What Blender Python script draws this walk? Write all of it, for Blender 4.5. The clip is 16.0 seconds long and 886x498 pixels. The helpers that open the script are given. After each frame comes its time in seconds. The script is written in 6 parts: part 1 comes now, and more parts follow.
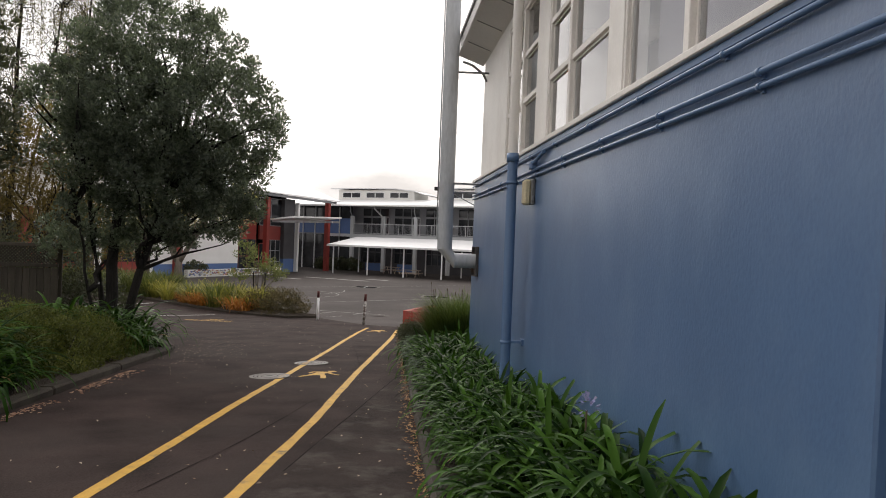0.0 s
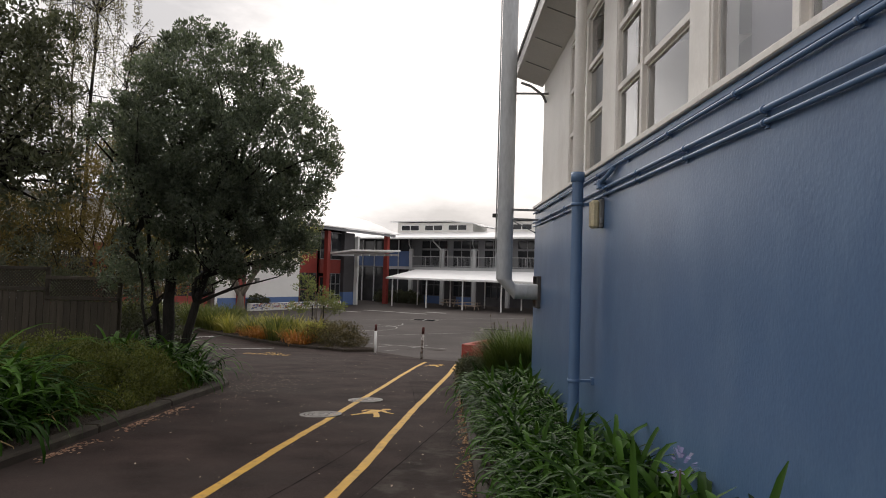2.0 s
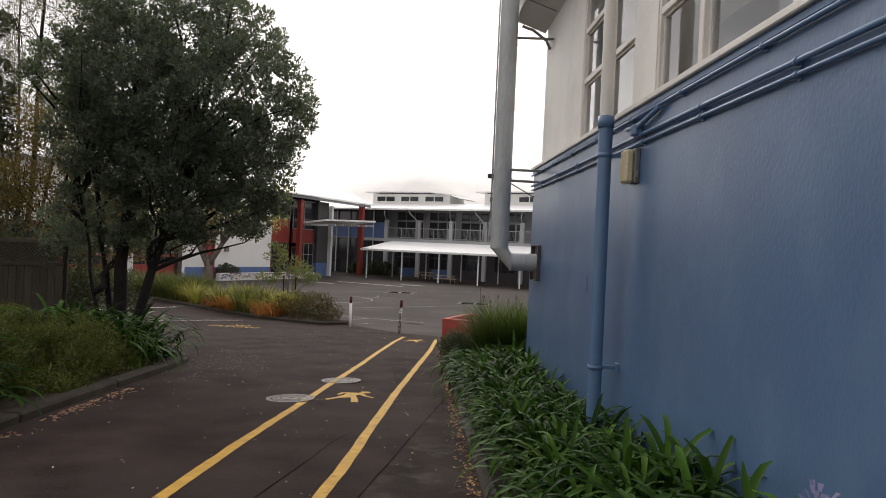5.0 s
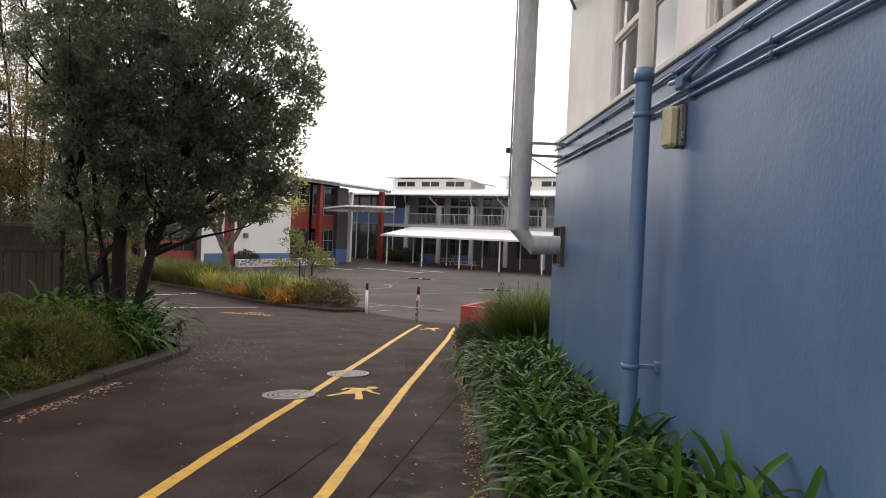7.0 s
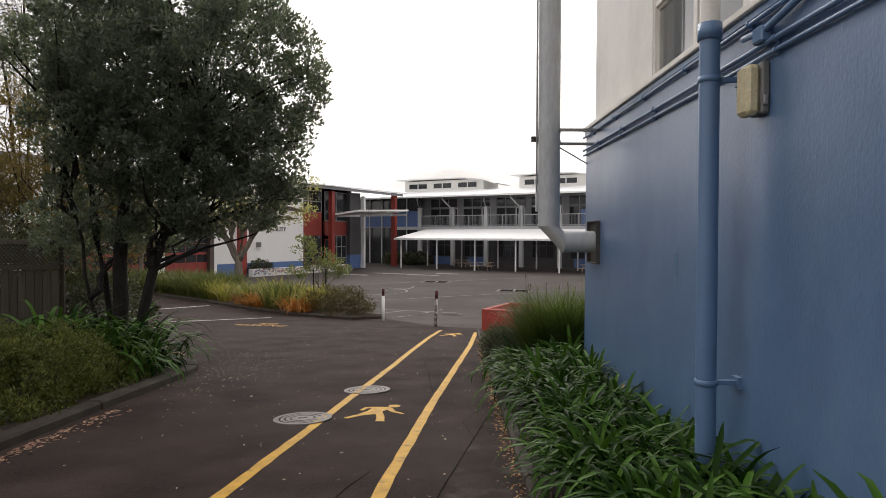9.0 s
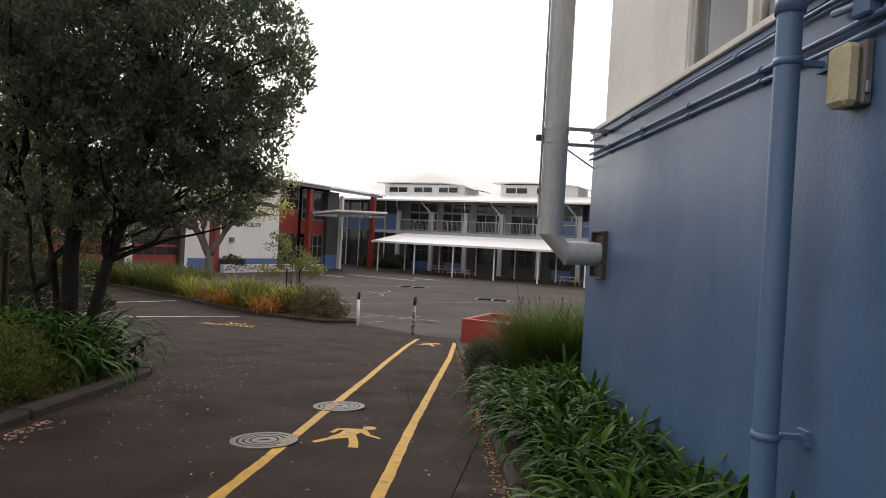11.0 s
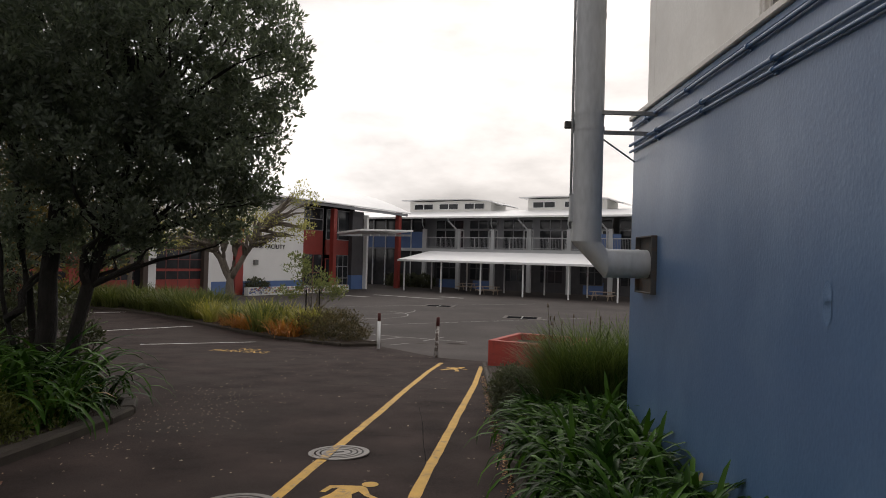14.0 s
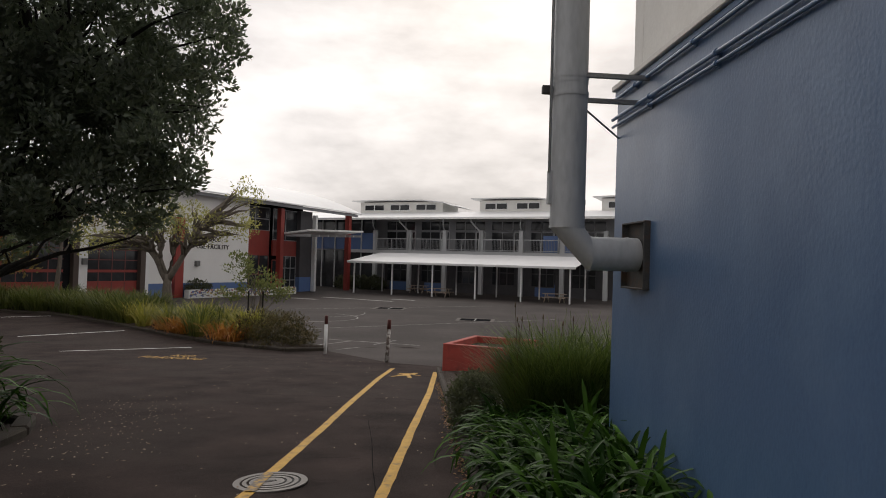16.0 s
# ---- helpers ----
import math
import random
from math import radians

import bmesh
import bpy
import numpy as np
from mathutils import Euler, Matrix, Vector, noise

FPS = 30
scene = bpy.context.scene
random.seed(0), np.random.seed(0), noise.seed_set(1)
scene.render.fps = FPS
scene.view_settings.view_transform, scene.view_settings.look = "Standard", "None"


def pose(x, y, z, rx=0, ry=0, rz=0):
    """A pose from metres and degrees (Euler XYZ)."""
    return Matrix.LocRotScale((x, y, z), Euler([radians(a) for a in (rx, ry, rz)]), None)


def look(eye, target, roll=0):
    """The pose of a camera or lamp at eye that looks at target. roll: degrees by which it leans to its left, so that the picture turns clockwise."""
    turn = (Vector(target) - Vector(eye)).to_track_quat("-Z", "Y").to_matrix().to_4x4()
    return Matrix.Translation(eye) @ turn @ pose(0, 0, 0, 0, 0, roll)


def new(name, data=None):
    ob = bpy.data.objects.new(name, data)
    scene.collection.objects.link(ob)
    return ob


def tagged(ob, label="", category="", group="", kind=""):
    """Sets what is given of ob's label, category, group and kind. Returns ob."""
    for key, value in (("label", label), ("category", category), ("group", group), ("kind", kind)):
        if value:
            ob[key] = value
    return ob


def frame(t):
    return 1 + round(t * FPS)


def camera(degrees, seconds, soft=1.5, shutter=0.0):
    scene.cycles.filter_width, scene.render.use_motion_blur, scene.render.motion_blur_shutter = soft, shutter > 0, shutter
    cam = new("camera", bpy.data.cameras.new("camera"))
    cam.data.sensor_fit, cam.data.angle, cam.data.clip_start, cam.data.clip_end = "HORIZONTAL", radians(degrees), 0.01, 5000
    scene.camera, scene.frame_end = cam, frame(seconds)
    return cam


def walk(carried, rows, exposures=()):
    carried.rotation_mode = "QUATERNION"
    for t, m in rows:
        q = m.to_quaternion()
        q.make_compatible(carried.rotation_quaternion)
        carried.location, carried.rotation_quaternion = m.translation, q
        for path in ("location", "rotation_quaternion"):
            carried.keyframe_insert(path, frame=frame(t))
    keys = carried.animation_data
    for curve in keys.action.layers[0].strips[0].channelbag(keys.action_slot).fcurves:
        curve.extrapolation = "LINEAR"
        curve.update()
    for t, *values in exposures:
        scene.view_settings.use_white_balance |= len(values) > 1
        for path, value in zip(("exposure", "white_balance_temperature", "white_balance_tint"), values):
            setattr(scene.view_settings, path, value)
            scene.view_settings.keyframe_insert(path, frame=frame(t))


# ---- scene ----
cam = camera(69.1, 16.0, 0.95)
PATH = [
    (0, (0.033, 0.296, 1.476), (0.285, 2.28, 1.464), 2.2),
    (0.5, (0.045, 0.345, 1.494), (0.298, 2.329, 1.517), 1.6),
    (1, (0.023, 0.39, 1.484), (0.202, 2.382, 1.461), 1.4),
    (1.5, (0.124, 0.609, 1.495), (0.18, 2.605, 1.605), 1.0),
    (2, (0.115, 0.94, 1.431), (0.181, 2.937, 1.514), 1.7),
    (2.5, (-0.024, 1.053, 1.439), (-0.003, 3.051, 1.53), 2.7),
    (3, (-0.022, 1.235, 1.411), (-0.063, 3.234, 1.455), 1.2),
    (3.5, (0.002, 1.558, 1.403), (0.076, 3.556, 1.453), 2.7),
    (3.7, (-0.061, 1.699, 1.387), (0.116, 3.691, 1.422), 1.4),
    (5.8, (-0.062, 2.542, 1.298), (0.056, 4.538, 1.267), 3.6),
    (6, (-0.069, 2.634, 1.285), (0.029, 4.63, 1.217), 3.4),
    (6.5, (0.072, 2.989, 1.269), (0.1, 4.986, 1.162), 1.8),
    (7, (0.129, 3.174, 1.273), (0.212, 5.172, 1.23), 2.4),
    (7.5, (-0.024, 3.465, 1.263), (0.061, 5.463, 1.302), 1.2),
    (8, (-0.017, 3.67, 1.25), (-0.007, 5.668, 1.154), 1.0),
    (8.2, (0.041, 3.782, 1.25), (0.075, 5.781, 1.214), 0.3),
    (10.3, (0.034, 4.565, 1.249), (0.103, 6.564, 1.208), 0.7),
    (10.5, (0.087, 4.75, 1.221), (0.189, 6.747, 1.188), 0.8),
    (11, (-0.103, 4.914, 1.228), (0.011, 6.91, 1.209), 3.1),
    (11.5, (-0.023, 5.146, 1.189), (0.046, 7.144, 1.139), 2.6),
    (12, (0.075, 5.338, 1.247), (0.141, 7.337, 1.282), 1.1),
    (12.5, (0.066, 5.673, 1.202), (0.192, 7.669, 1.225), 1.1),
    (13, (-0.019, 5.9, 1.203), (0.076, 7.897, 1.237), 1.6),
    (13.5, (0.071, 6.022, 1.168), (0.125, 8.021, 1.214), 0.3),
    (14, (0.134, 6.225, 1.18), (0.157, 8.224, 1.213), 1.6),
    (14.5, (0.042, 6.542, 1.15), (0.127, 8.539, 1.231), 1.5),
    (15, (0.052, 6.802, 1.114), (0.048, 8.802, 1.08), 1.4),
    (15.5, (0.185, 7.064, 1.103), (0.232, 9.062, 1.174), 1.4),
    (16, (0.124, 7.31, 1.067), (0.299, 9.302, 1.113), 1.7),
]
EXPOSURES = [(0, 0.55), (0.5, 0.6), (1, 0.44), (1.5, 0.47), (2.5, 0.17), (3.5, 0.29), (6, 0.77), (6.5, 0.97), (7, 0.85), (7.5, 0.67), (10.5, 0.62), (11, 0.52), (12, 0.34), (12.5, 0.24), (13.5, 0.17), (14, 0.04), (15, -0.13), (15.5, -0.03), (16, -0.15)]
walk(cam, [(t, look(eye, target, roll)) for t, eye, target, roll in PATH], EXPOSURES)

# ---- world, sun, exposure ----
SUN_ELEV, SUN_AZ = radians(35), radians(-10)       # a veiled sun ahead of the walker
world = bpy.data.worlds.new("sky")
scene.world = world
world.use_nodes = True
wn, wl = world.node_tree.nodes, world.node_tree.links
wn.clear()
w_out = wn.new("ShaderNodeOutputWorld")
w_bg = wn.new("ShaderNodeBackground")
w_sky = wn.new("ShaderNodeTexSky")
w_sky.sky_type = "NISHITA"
w_sky.sun_disc = False
w_sky.sun_elevation, w_sky.sun_rotation = SUN_ELEV, -SUN_AZ
w_sky.dust_density = 6.0
w_dim = wn.new("ShaderNodeVectorMath")
w_dim.operation = "SCALE"
w_dim.inputs["Scale"].default_value = 0.05
w_co = wn.new("ShaderNodeTexCoord")
w_map = wn.new("ShaderNodeMapping")
w_map.inputs["Scale"].default_value = (1.0, 1.0, 2.6)
w_noise = wn.new("ShaderNodeTexNoise")
w_noise.inputs["Scale"].default_value = 2.1
w_noise.inputs["Detail"].default_value = 7.0
w_noise.inputs["Roughness"].default_value = 0.55
w_ramp = wn.new("ShaderNodeValToRGB")
w_ramp.color_ramp.elements[0].position = 0.36
w_ramp.color_ramp.elements[0].color = (0.50, 0.485, 0.49, 1)
w_ramp.color_ramp.elements[1].position = 0.60
w_ramp.color_ramp.elements[1].color = (1.15, 1.09, 1.065, 1)
w_mix = wn.new("ShaderNodeMix")
w_mix.data_type = "RGBA"
w_mix.inputs["Factor"].default_value = 0.86
wl.new(w_co.outputs["Generated"], w_map.inputs["Vector"])
wl.new(w_map.outputs["Vector"], w_noise.inputs["Vector"])
wl.new(w_noise.outputs["Fac"], w_ramp.inputs["Fac"])
wl.new(w_sky.outputs["Color"], w_dim.inputs[0])
wl.new(w_dim.outputs["Vector"], w_mix.inputs["A"])
wl.new(w_ramp.outputs["Color"], w_mix.inputs["B"])
# the cloud is brightest towards the veiled sun
w_dot = wn.new("ShaderNodeVectorMath")
w_dot.operation = "DOT_PRODUCT"
w_dot.inputs[1].default_value = (math.sin(SUN_AZ) * math.cos(SUN_ELEV), math.cos(SUN_AZ) * math.cos(SUN_ELEV), math.sin(SUN_ELEV))
w_glow = wn.new("ShaderNodeMapRange")
w_glow.inputs["From Min"].default_value, w_glow.inputs["From Max"].default_value = -0.2, 1.0
w_glow.inputs["To Min"].default_value, w_glow.inputs["To Max"].default_value = 0.78, 1.17
w_lit = wn.new("ShaderNodeVectorMath")
w_lit.operation = "SCALE"
wl.new(w_co.outputs["Generated"], w_dot.inputs[0])
wl.new(w_dot.outputs["Value"], w_glow.inputs["Value"])
wl.new(w_mix.outputs["Result"], w_lit.inputs[0])
wl.new(w_glow.outputs["Result"], w_lit.inputs["Scale"])
wl.new(w_lit.outputs["Vector"], w_bg.inputs["Color"])
w_bg.inputs["Strength"].default_value = 1.0
wl.new(w_bg.outputs["Background"], w_out.inputs["Surface"])

sun_data = bpy.data.lights.new("sun", "SUN")
sun_data.energy, sun_data.angle, sun_data.color = 0.7, radians(25), (1.0, 0.965, 0.92)
sun = new("sun", sun_data)
sun.matrix_world = look((0, 0, 60), (60 * math.sin(-SUN_AZ) / math.tan(SUN_ELEV), -60 * math.cos(SUN_AZ) / math.tan(SUN_ELEV), 0))


# ---- materials ----
def material(name, colour, rough=0.7, metal=0.0, vary=0.12, scale=6.0, bump=0.15, bump_scale=60.0, stain=None, stain_scale=0.9,
             stain_at=(0.5, 0.68), random_by=None, random_amount=0.0, spec=0.5, stretch=(1, 1, 1), bump_dist=0.01):
    """Paint, stone or metal with variation at two scales, stains of another colour and a fine relief."""
    m = bpy.data.materials.new(name)
    m.use_nodes = True
    n, l = m.node_tree.nodes, m.node_tree.links
    b = n["Principled BSDF"]
    b.inputs["Roughness"].default_value, b.inputs["Metallic"].default_value = rough, metal
    b.inputs["Specular IOR Level"].default_value = spec
    co = n.new("ShaderNodeTexCoord")
    mp = n.new("ShaderNodeMapping")
    mp.inputs["Scale"].default_value = stretch
    l.new(co.outputs["Object"], mp.inputs["Vector"])
    big = n.new("ShaderNodeTexNoise")
    big.inputs["Scale"].default_value, big.inputs["Detail"].default_value = scale, 6
    l.new(mp.outputs["Vector"], big.inputs["Vector"])
    fine = n.new("ShaderNodeTexNoise")
    fine.inputs["Scale"].default_value, fine.inputs["Detail"].default_value = bump_scale, 4
    l.new(mp.outputs["Vector"], fine.inputs["Vector"])
    add = n.new("ShaderNodeMath")
    add.operation = "ADD"
    l.new(big.outputs["Fac"], add.inputs[0])
    l.new(fine.outputs["Fac"], add.inputs[1])
    rng = n.new("ShaderNodeMapRange")
    rng.inputs["From Min"].default_value, rng.inputs["From Max"].default_value = 0.7, 1.3
    rng.inputs["To Min"].default_value, rng.inputs["To Max"].default_value = 1 - vary, 1 + vary
    l.new(add.outputs[0], rng.inputs["Value"])
    value = rng.outputs["Result"]
    if random_by:
        src = n.new("ShaderNodeObjectInfo").outputs["Random"] if random_by == "object" else n.new("ShaderNodeNewGeometry").outputs["Random Per Island"]
        r2 = n.new("ShaderNodeMapRange")
        r2.inputs["To Min"].default_value, r2.inputs["To Max"].default_value = 1 - random_amount, 1 + random_amount
        l.new(src, r2.inputs["Value"])
        mu = n.new("ShaderNodeMath")
        mu.operation = "MULTIPLY"
        l.new(value, mu.inputs[0])
        l.new(r2.outputs["Result"], mu.inputs[1])
        value = mu.outputs[0]
    sc = n.new("ShaderNodeVectorMath")
    sc.operation = "SCALE"
    sc.inputs[0].default_value = colour
    l.new(value, sc.inputs["Scale"])
    out = sc.outputs["Vector"]
    if stain:
        st = n.new("ShaderNodeTexNoise")
        st.inputs["Scale"].default_value, st.inputs["Detail"].default_value, st.inputs["Roughness"].default_value = stain_scale, 8, 0.65
        l.new(mp.outputs["Vector"], st.inputs["Vector"])
        rr = n.new("ShaderNodeMapRange")
        rr.inputs["From Min"].default_value, rr.inputs["From Max"].default_value = stain_at
        l.new(st.outputs["Fac"], rr.inputs["Value"])
        mx = n.new("ShaderNodeMix")
        mx.data_type = "RGBA"
        l.new(rr.outputs["Result"], mx.inputs["Factor"])
        l.new(out, mx.inputs["A"])
        mx.inputs["B"].default_value = (*stain, 1)
        out = mx.outputs["Result"]
    l.new(out, b.inputs["Base Color"])
    if bump:
        bp = n.new("ShaderNodeBump")
        bp.inputs["Strength"].default_value, bp.inputs["Distance"].default_value = bump, bump_dist
        l.new(add.outputs[0], bp.inputs["Height"])
        l.new(bp.outputs["Normal"], b.inputs["Normal"])
    return m


def leaf_material(name, colour, tip, rough=0.45, through_light=0.25, amount=0.35, spec=0.3):
    """Foliage: each leaf of its own shade, some light passing through."""
    m = bpy.data.materials.new(name)
    m.use_nodes = True
    n, l = m.node_tree.nodes, m.node_tree.links
    b = n["Principled BSDF"]
    b.inputs["Roughness"].default_value = rough
    b.inputs["Specular IOR Level"].default_value = spec
    geo = n.new("ShaderNodeNewGeometry")
    mx = n.new("ShaderNodeMix")
    mx.data_type = "RGBA"
    mx.inputs["A"].default_value, mx.inputs["B"].default_value = (*colour, 1), (*tip, 1)
    l.new(geo.outputs["Random Per Island"], mx.inputs["Factor"])
    co = n.new("ShaderNodeTexCoord")
    no = n.new("ShaderNodeTexNoise")
    no.inputs["Scale"].default_value, no.inputs["Detail"].default_value = 1.4, 3
    l.new(co.outputs["Object"], no.inputs["Vector"])
    rr = n.new("ShaderNodeMapRange")
    rr.inputs["To Min"].default_value, rr.inputs["To Max"].default_value = 1 - amount, 1 + amount
    rr.inputs["From Min"].default_value, rr.inputs["From Max"].default_value = 0.3, 0.7
    l.new(no.outputs["Fac"], rr.inputs["Value"])
    sc = n.new("ShaderNodeVectorMath")
    sc.operation = "SCALE"
    l.new(mx.outputs["Result"], sc.inputs[0])
    l.new(rr.outputs["Result"], sc.inputs["Scale"])
    l.new(sc.outputs["Vector"], b.inputs["Base Color"])
    tr = n.new("ShaderNodeBsdfTranslucent")
    warm = n.new("ShaderNodeVectorMath")
    warm.operation = "MULTIPLY"
    warm.inputs[1].default_value = (2.2, 2.3, 1.5)
    l.new(sc.outputs["Vector"], warm.inputs[0])
    l.new(warm.outputs["Vector"], tr.inputs["Color"])
    ms = n.new("ShaderNodeMixShader")
    ms.inputs["Fac"].default_value = through_light
    l.new(b.outputs["BSDF"], ms.inputs[1])
    l.new(tr.outputs["BSDF"], ms.inputs[2])
    l.new(ms.outputs["Shader"], n["Material Output"].inputs["Surface"])
    return m


def glass_material(name):
    m = bpy.data.materials.new(name)
    m.use_nodes = True
    b = m.node_tree.nodes["Principled BSDF"]
    b.inputs["Base Color"].default_value = (0.9, 0.92, 0.93, 1)
    b.inputs["Transmission Weight"].default_value = 1.0
    b.inputs["Roughness"].default_value = 0.02
    b.inputs["IOR"].default_value = 1.5
    return m


M_ASPHALT = material("asphalt", (0.040, 0.0285, 0.0255), 0.95, spec=0.12, vary=0.62, scale=1.3, bump=0.9, bump_scale=75, stain=(0.052, 0.041, 0.037), stain_scale=0.35, stain_at=(0.45, 0.7), bump_dist=0.006)
M_OLDASPHALT = material("old_asphalt", (0.043, 0.033, 0.029), 0.95, spec=0.12, vary=0.5, scale=2.2, bump=1.0, bump_scale=110, stain=(0.080, 0.068, 0.060), stain_scale=2.6, stain_at=(0.50, 0.66), bump_dist=0.008)
M_CRACK = material("tar_crack", (0.012, 0.010, 0.010), 0.95, spec=0.05, vary=0.3, scale=9, bump=0.2)
# paler than the drive: the sheen at grazing angles is put into the colour
M_COURT = material("court_asphalt", (0.072, 0.061, 0.057), 0.95, spec=0.25, vary=0.25, scale=0.5, bump=0.4, bump_scale=120, stain=(0.055, 0.047, 0.044), stain_scale=0.2, stain_at=(0.45, 0.65))
M_EARTH = material("bark_mulch", (0.045, 0.030, 0.020), 0.95, vary=0.5, scale=9, bump=1.0, bump_scale=45, bump_dist=0.05)
M_GRASS_GROUND = material("turf", (0.055, 0.065, 0.025), 0.95, vary=0.4, scale=2, bump=0.6, bump_scale=60)
M_KERB = material("kerb_concrete", (0.036, 0.027, 0.019), 0.9, vary=0.3, scale=5, bump=0.5, bump_scale=90, stain=(0.05, 0.045, 0.03), stain_scale=2.2)
M_YELLOW = material("yellow_road_paint", (0.55, 0.31, 0.032), 0.7, vary=0.22, scale=6, bump=0.35, bump_scale=150, stain=(0.15, 0.105, 0.05), stain_scale=7.0, stain_at=(0.56, 0.70))
M_WORNYELLOW = material("worn_yellow_paint", (0.48, 0.28, 0.05), 0.7, vary=0.25, scale=8, bump=0.3, bump_scale=150, stain=(0.13, 0.11, 0.09), stain_scale=16.0, stain_at=(0.46, 0.56))
M_WHITEROAD = material("white_road_paint", (0.66, 0.65, 0.62), 0.75, vary=0.2, scale=4, bump=0.3, bump_scale=120, stain=(0.30, 0.28, 0.27), stain_scale=3.0, stain_at=(0.55, 0.75))
M_COURTLINE = material("faded_court_paint", (0.36, 0.345, 0.33), 0.8, vary=0.25, scale=3, bump=0.3, bump_scale=120, stain=(0.12, 0.105, 0.10), stain_scale=2.0, stain_at=(0.48, 0.68))
M_DRAINRIM = material("worn_concrete_rim", (0.17, 0.155, 0.145), 0.95, spec=0.1, vary=0.25, scale=3)
M_IRON = material("cast_iron", (0.165, 0.15, 0.138), 0.6, 0.3, vary=0.2, scale=14, bump=0.3, bump_scale=160)
M_IRON_DARK = material("cast_iron_groove", (0.028, 0.025, 0.024), 0.8, 0.1, vary=0.2)
M_BLUE = material("blue_render", (0.080, 0.146, 0.272), 0.35, spec=1.0, vary=0.10, scale=1.1, bump=0.2, bump_scale=48, stain=(0.118, 0.196, 0.330), stain_scale=1.9, stain_at=(0.46, 0.74), bump_dist=0.008, stretch=(1, 1, 0.6))
M_BLUEPATCH = material("pale_blue_filler", (0.100, 0.172, 0.300), 0.6, vary=0.15, scale=12)
M_BLUEPIPE = material("blue_gloss_paint", (0.105, 0.180, 0.315), 0.36, vary=0.07, scale=3, bump=0.06, bump_scale=60)
M_CREAM = material("cream_panel", (0.80, 0.775, 0.73), 0.6, vary=0.05, scale=1.2, bump=0.1, bump_scale=30, stain=(0.72, 0.69, 0.64), stain_scale=0.8)
M_CREAMWOOD = material("cream_joinery", (0.74, 0.705, 0.655), 0.5, vary=0.07, scale=4, bump=0.12, bump_scale=50, stain=(0.55, 0.51, 0.46), stain_scale=3, stain_at=(0.58, 0.8))
M_SOFFIT = material("soffit_sheet", (0.74, 0.73, 0.71), 0.75, vary=0.06, scale=2, bump=0.1, bump_scale=30)
M_GALV = material("galvanised_steel", (0.47, 0.485, 0.50), 0.55, 0.1, vary=0.16, scale=5, bump=0.1, bump_scale=25, stain=(0.46, 0.465, 0.47), stain_scale=2.2, stretch=(1, 1, 0.25))
M_STEEL = material("dull_steel", (0.30, 0.30, 0.30), 0.5, 0.7, vary=0.15, scale=8)
M_RUSTPLATE = material("weathered_plate", (0.060, 0.057, 0.054), 0.7, 0.0, vary=0.25, scale=7, stain=(0.10, 0.06, 0.04), stain_scale=6)
M_LAMPLENS = material("yellowed_acrylic", (0.58, 0.51, 0.33), 0.4, vary=0.2, scale=9, bump=0.1, stain=(0.42, 0.32, 0.16), stain_scale=9)
M_LAMPBODY = material("grey_lamp_body", (0.16, 0.16, 0.155), 0.6, vary=0.2, scale=8)
M_WHITE = material("white_paint", (0.80, 0.80, 0.79), 0.5, vary=0.04, scale=1.5, bump=0.05)
M_WHITEROOF = material("white_roofing", (0.82, 0.82, 0.82), 0.5, vary=0.04, scale=0.6, bump=0.05)
M_CLAD = material("pale_weatherboard", (0.80, 0.79, 0.77), 0.6, vary=0.05, scale=0.8, bump=0.06)
M_RED = material("red_paint", (0.28, 0.042, 0.032), 0.5, vary=0.12, scale=2, bump=0.08)
M_REDPLANTER = material("red_planter_paint", (0.40, 0.062, 0.045), 0.7, vary=0.15, scale=5, bump=0.3, bump_scale=60, stain=(0.26, 0.05, 0.04), stain_scale=4)
M_FARBLUE = material("blue_wall_panel", (0.10, 0.17, 0.36), 0.55, vary=0.08, scale=0.8, bump=0.03)
M_GREY = material("grey_wall_panel", (0.27, 0.275, 0.29), 0.6, vary=0.08, scale=0.8, bump=0.05)
M_GREYLIGHT = material("light_grey_column", (0.52, 0.53, 0.54), 0.6, vary=0.06, scale=1, bump=0.05)
M_DARK = material("dark_interior", (0.018, 0.018, 0.02), 1.0, spec=0.0, vary=0.3, scale=1.2, bump=0)
# base colour lifted a little to stand for the haze over the far buildings
M_FARGLASS = material("window_glass", (0.030, 0.032, 0.036), 0.06, vary=0.4, scale=0.5, bump=0.03, bump_scale=1.5)
# a dark grey panel's colour, also the painted shade of the block's ground floor
M_DARKGREYSHADE = material("dark_grey_and_shaded_wall", (0.075, 0.072, 0.078), 0.7, vary=0.2, scale=1.2, bump=0.05)
M_BROWN = material("brown_column", (0.085, 0.062, 0.052), 0.7, vary=0.1)
M_LETTER = material("dark_lettering", (0.035, 0.03, 0.03), 0.6, vary=0.1)
M_FENCE = material("weathered_timber", (0.066, 0.055, 0.042), 0.9, vary=0.3, scale=3, bump=0.5, bump_scale=40, stretch=(6, 6, 0.5), random_by="object", random_amount=0.25)
M_BARK = material("tree_bark", (0.015, 0.012, 0.010), 0.95, vary=0.4, scale=7, bump=0.9, bump_scale=30, stretch=(1, 1, 0.3), bump_dist=0.03)
M_BARKPALE = material("pale_bark", (0.17, 0.145, 0.12), 0.95, vary=0.3, scale=7, bump=0.7, bump_scale=30, stretch=(1, 1, 0.3), bump_dist=0.02)
M_TABLE = material("picnic_timber", (0.48, 0.39, 0.31), 0.8, vary=0.2, scale=3, bump=0.2)
M_LITTER = leaf_material("fallen_leaves", (0.16, 0.065, 0.03), (0.44, 0.28, 0.14), 0.8, 0.1, 0.3)
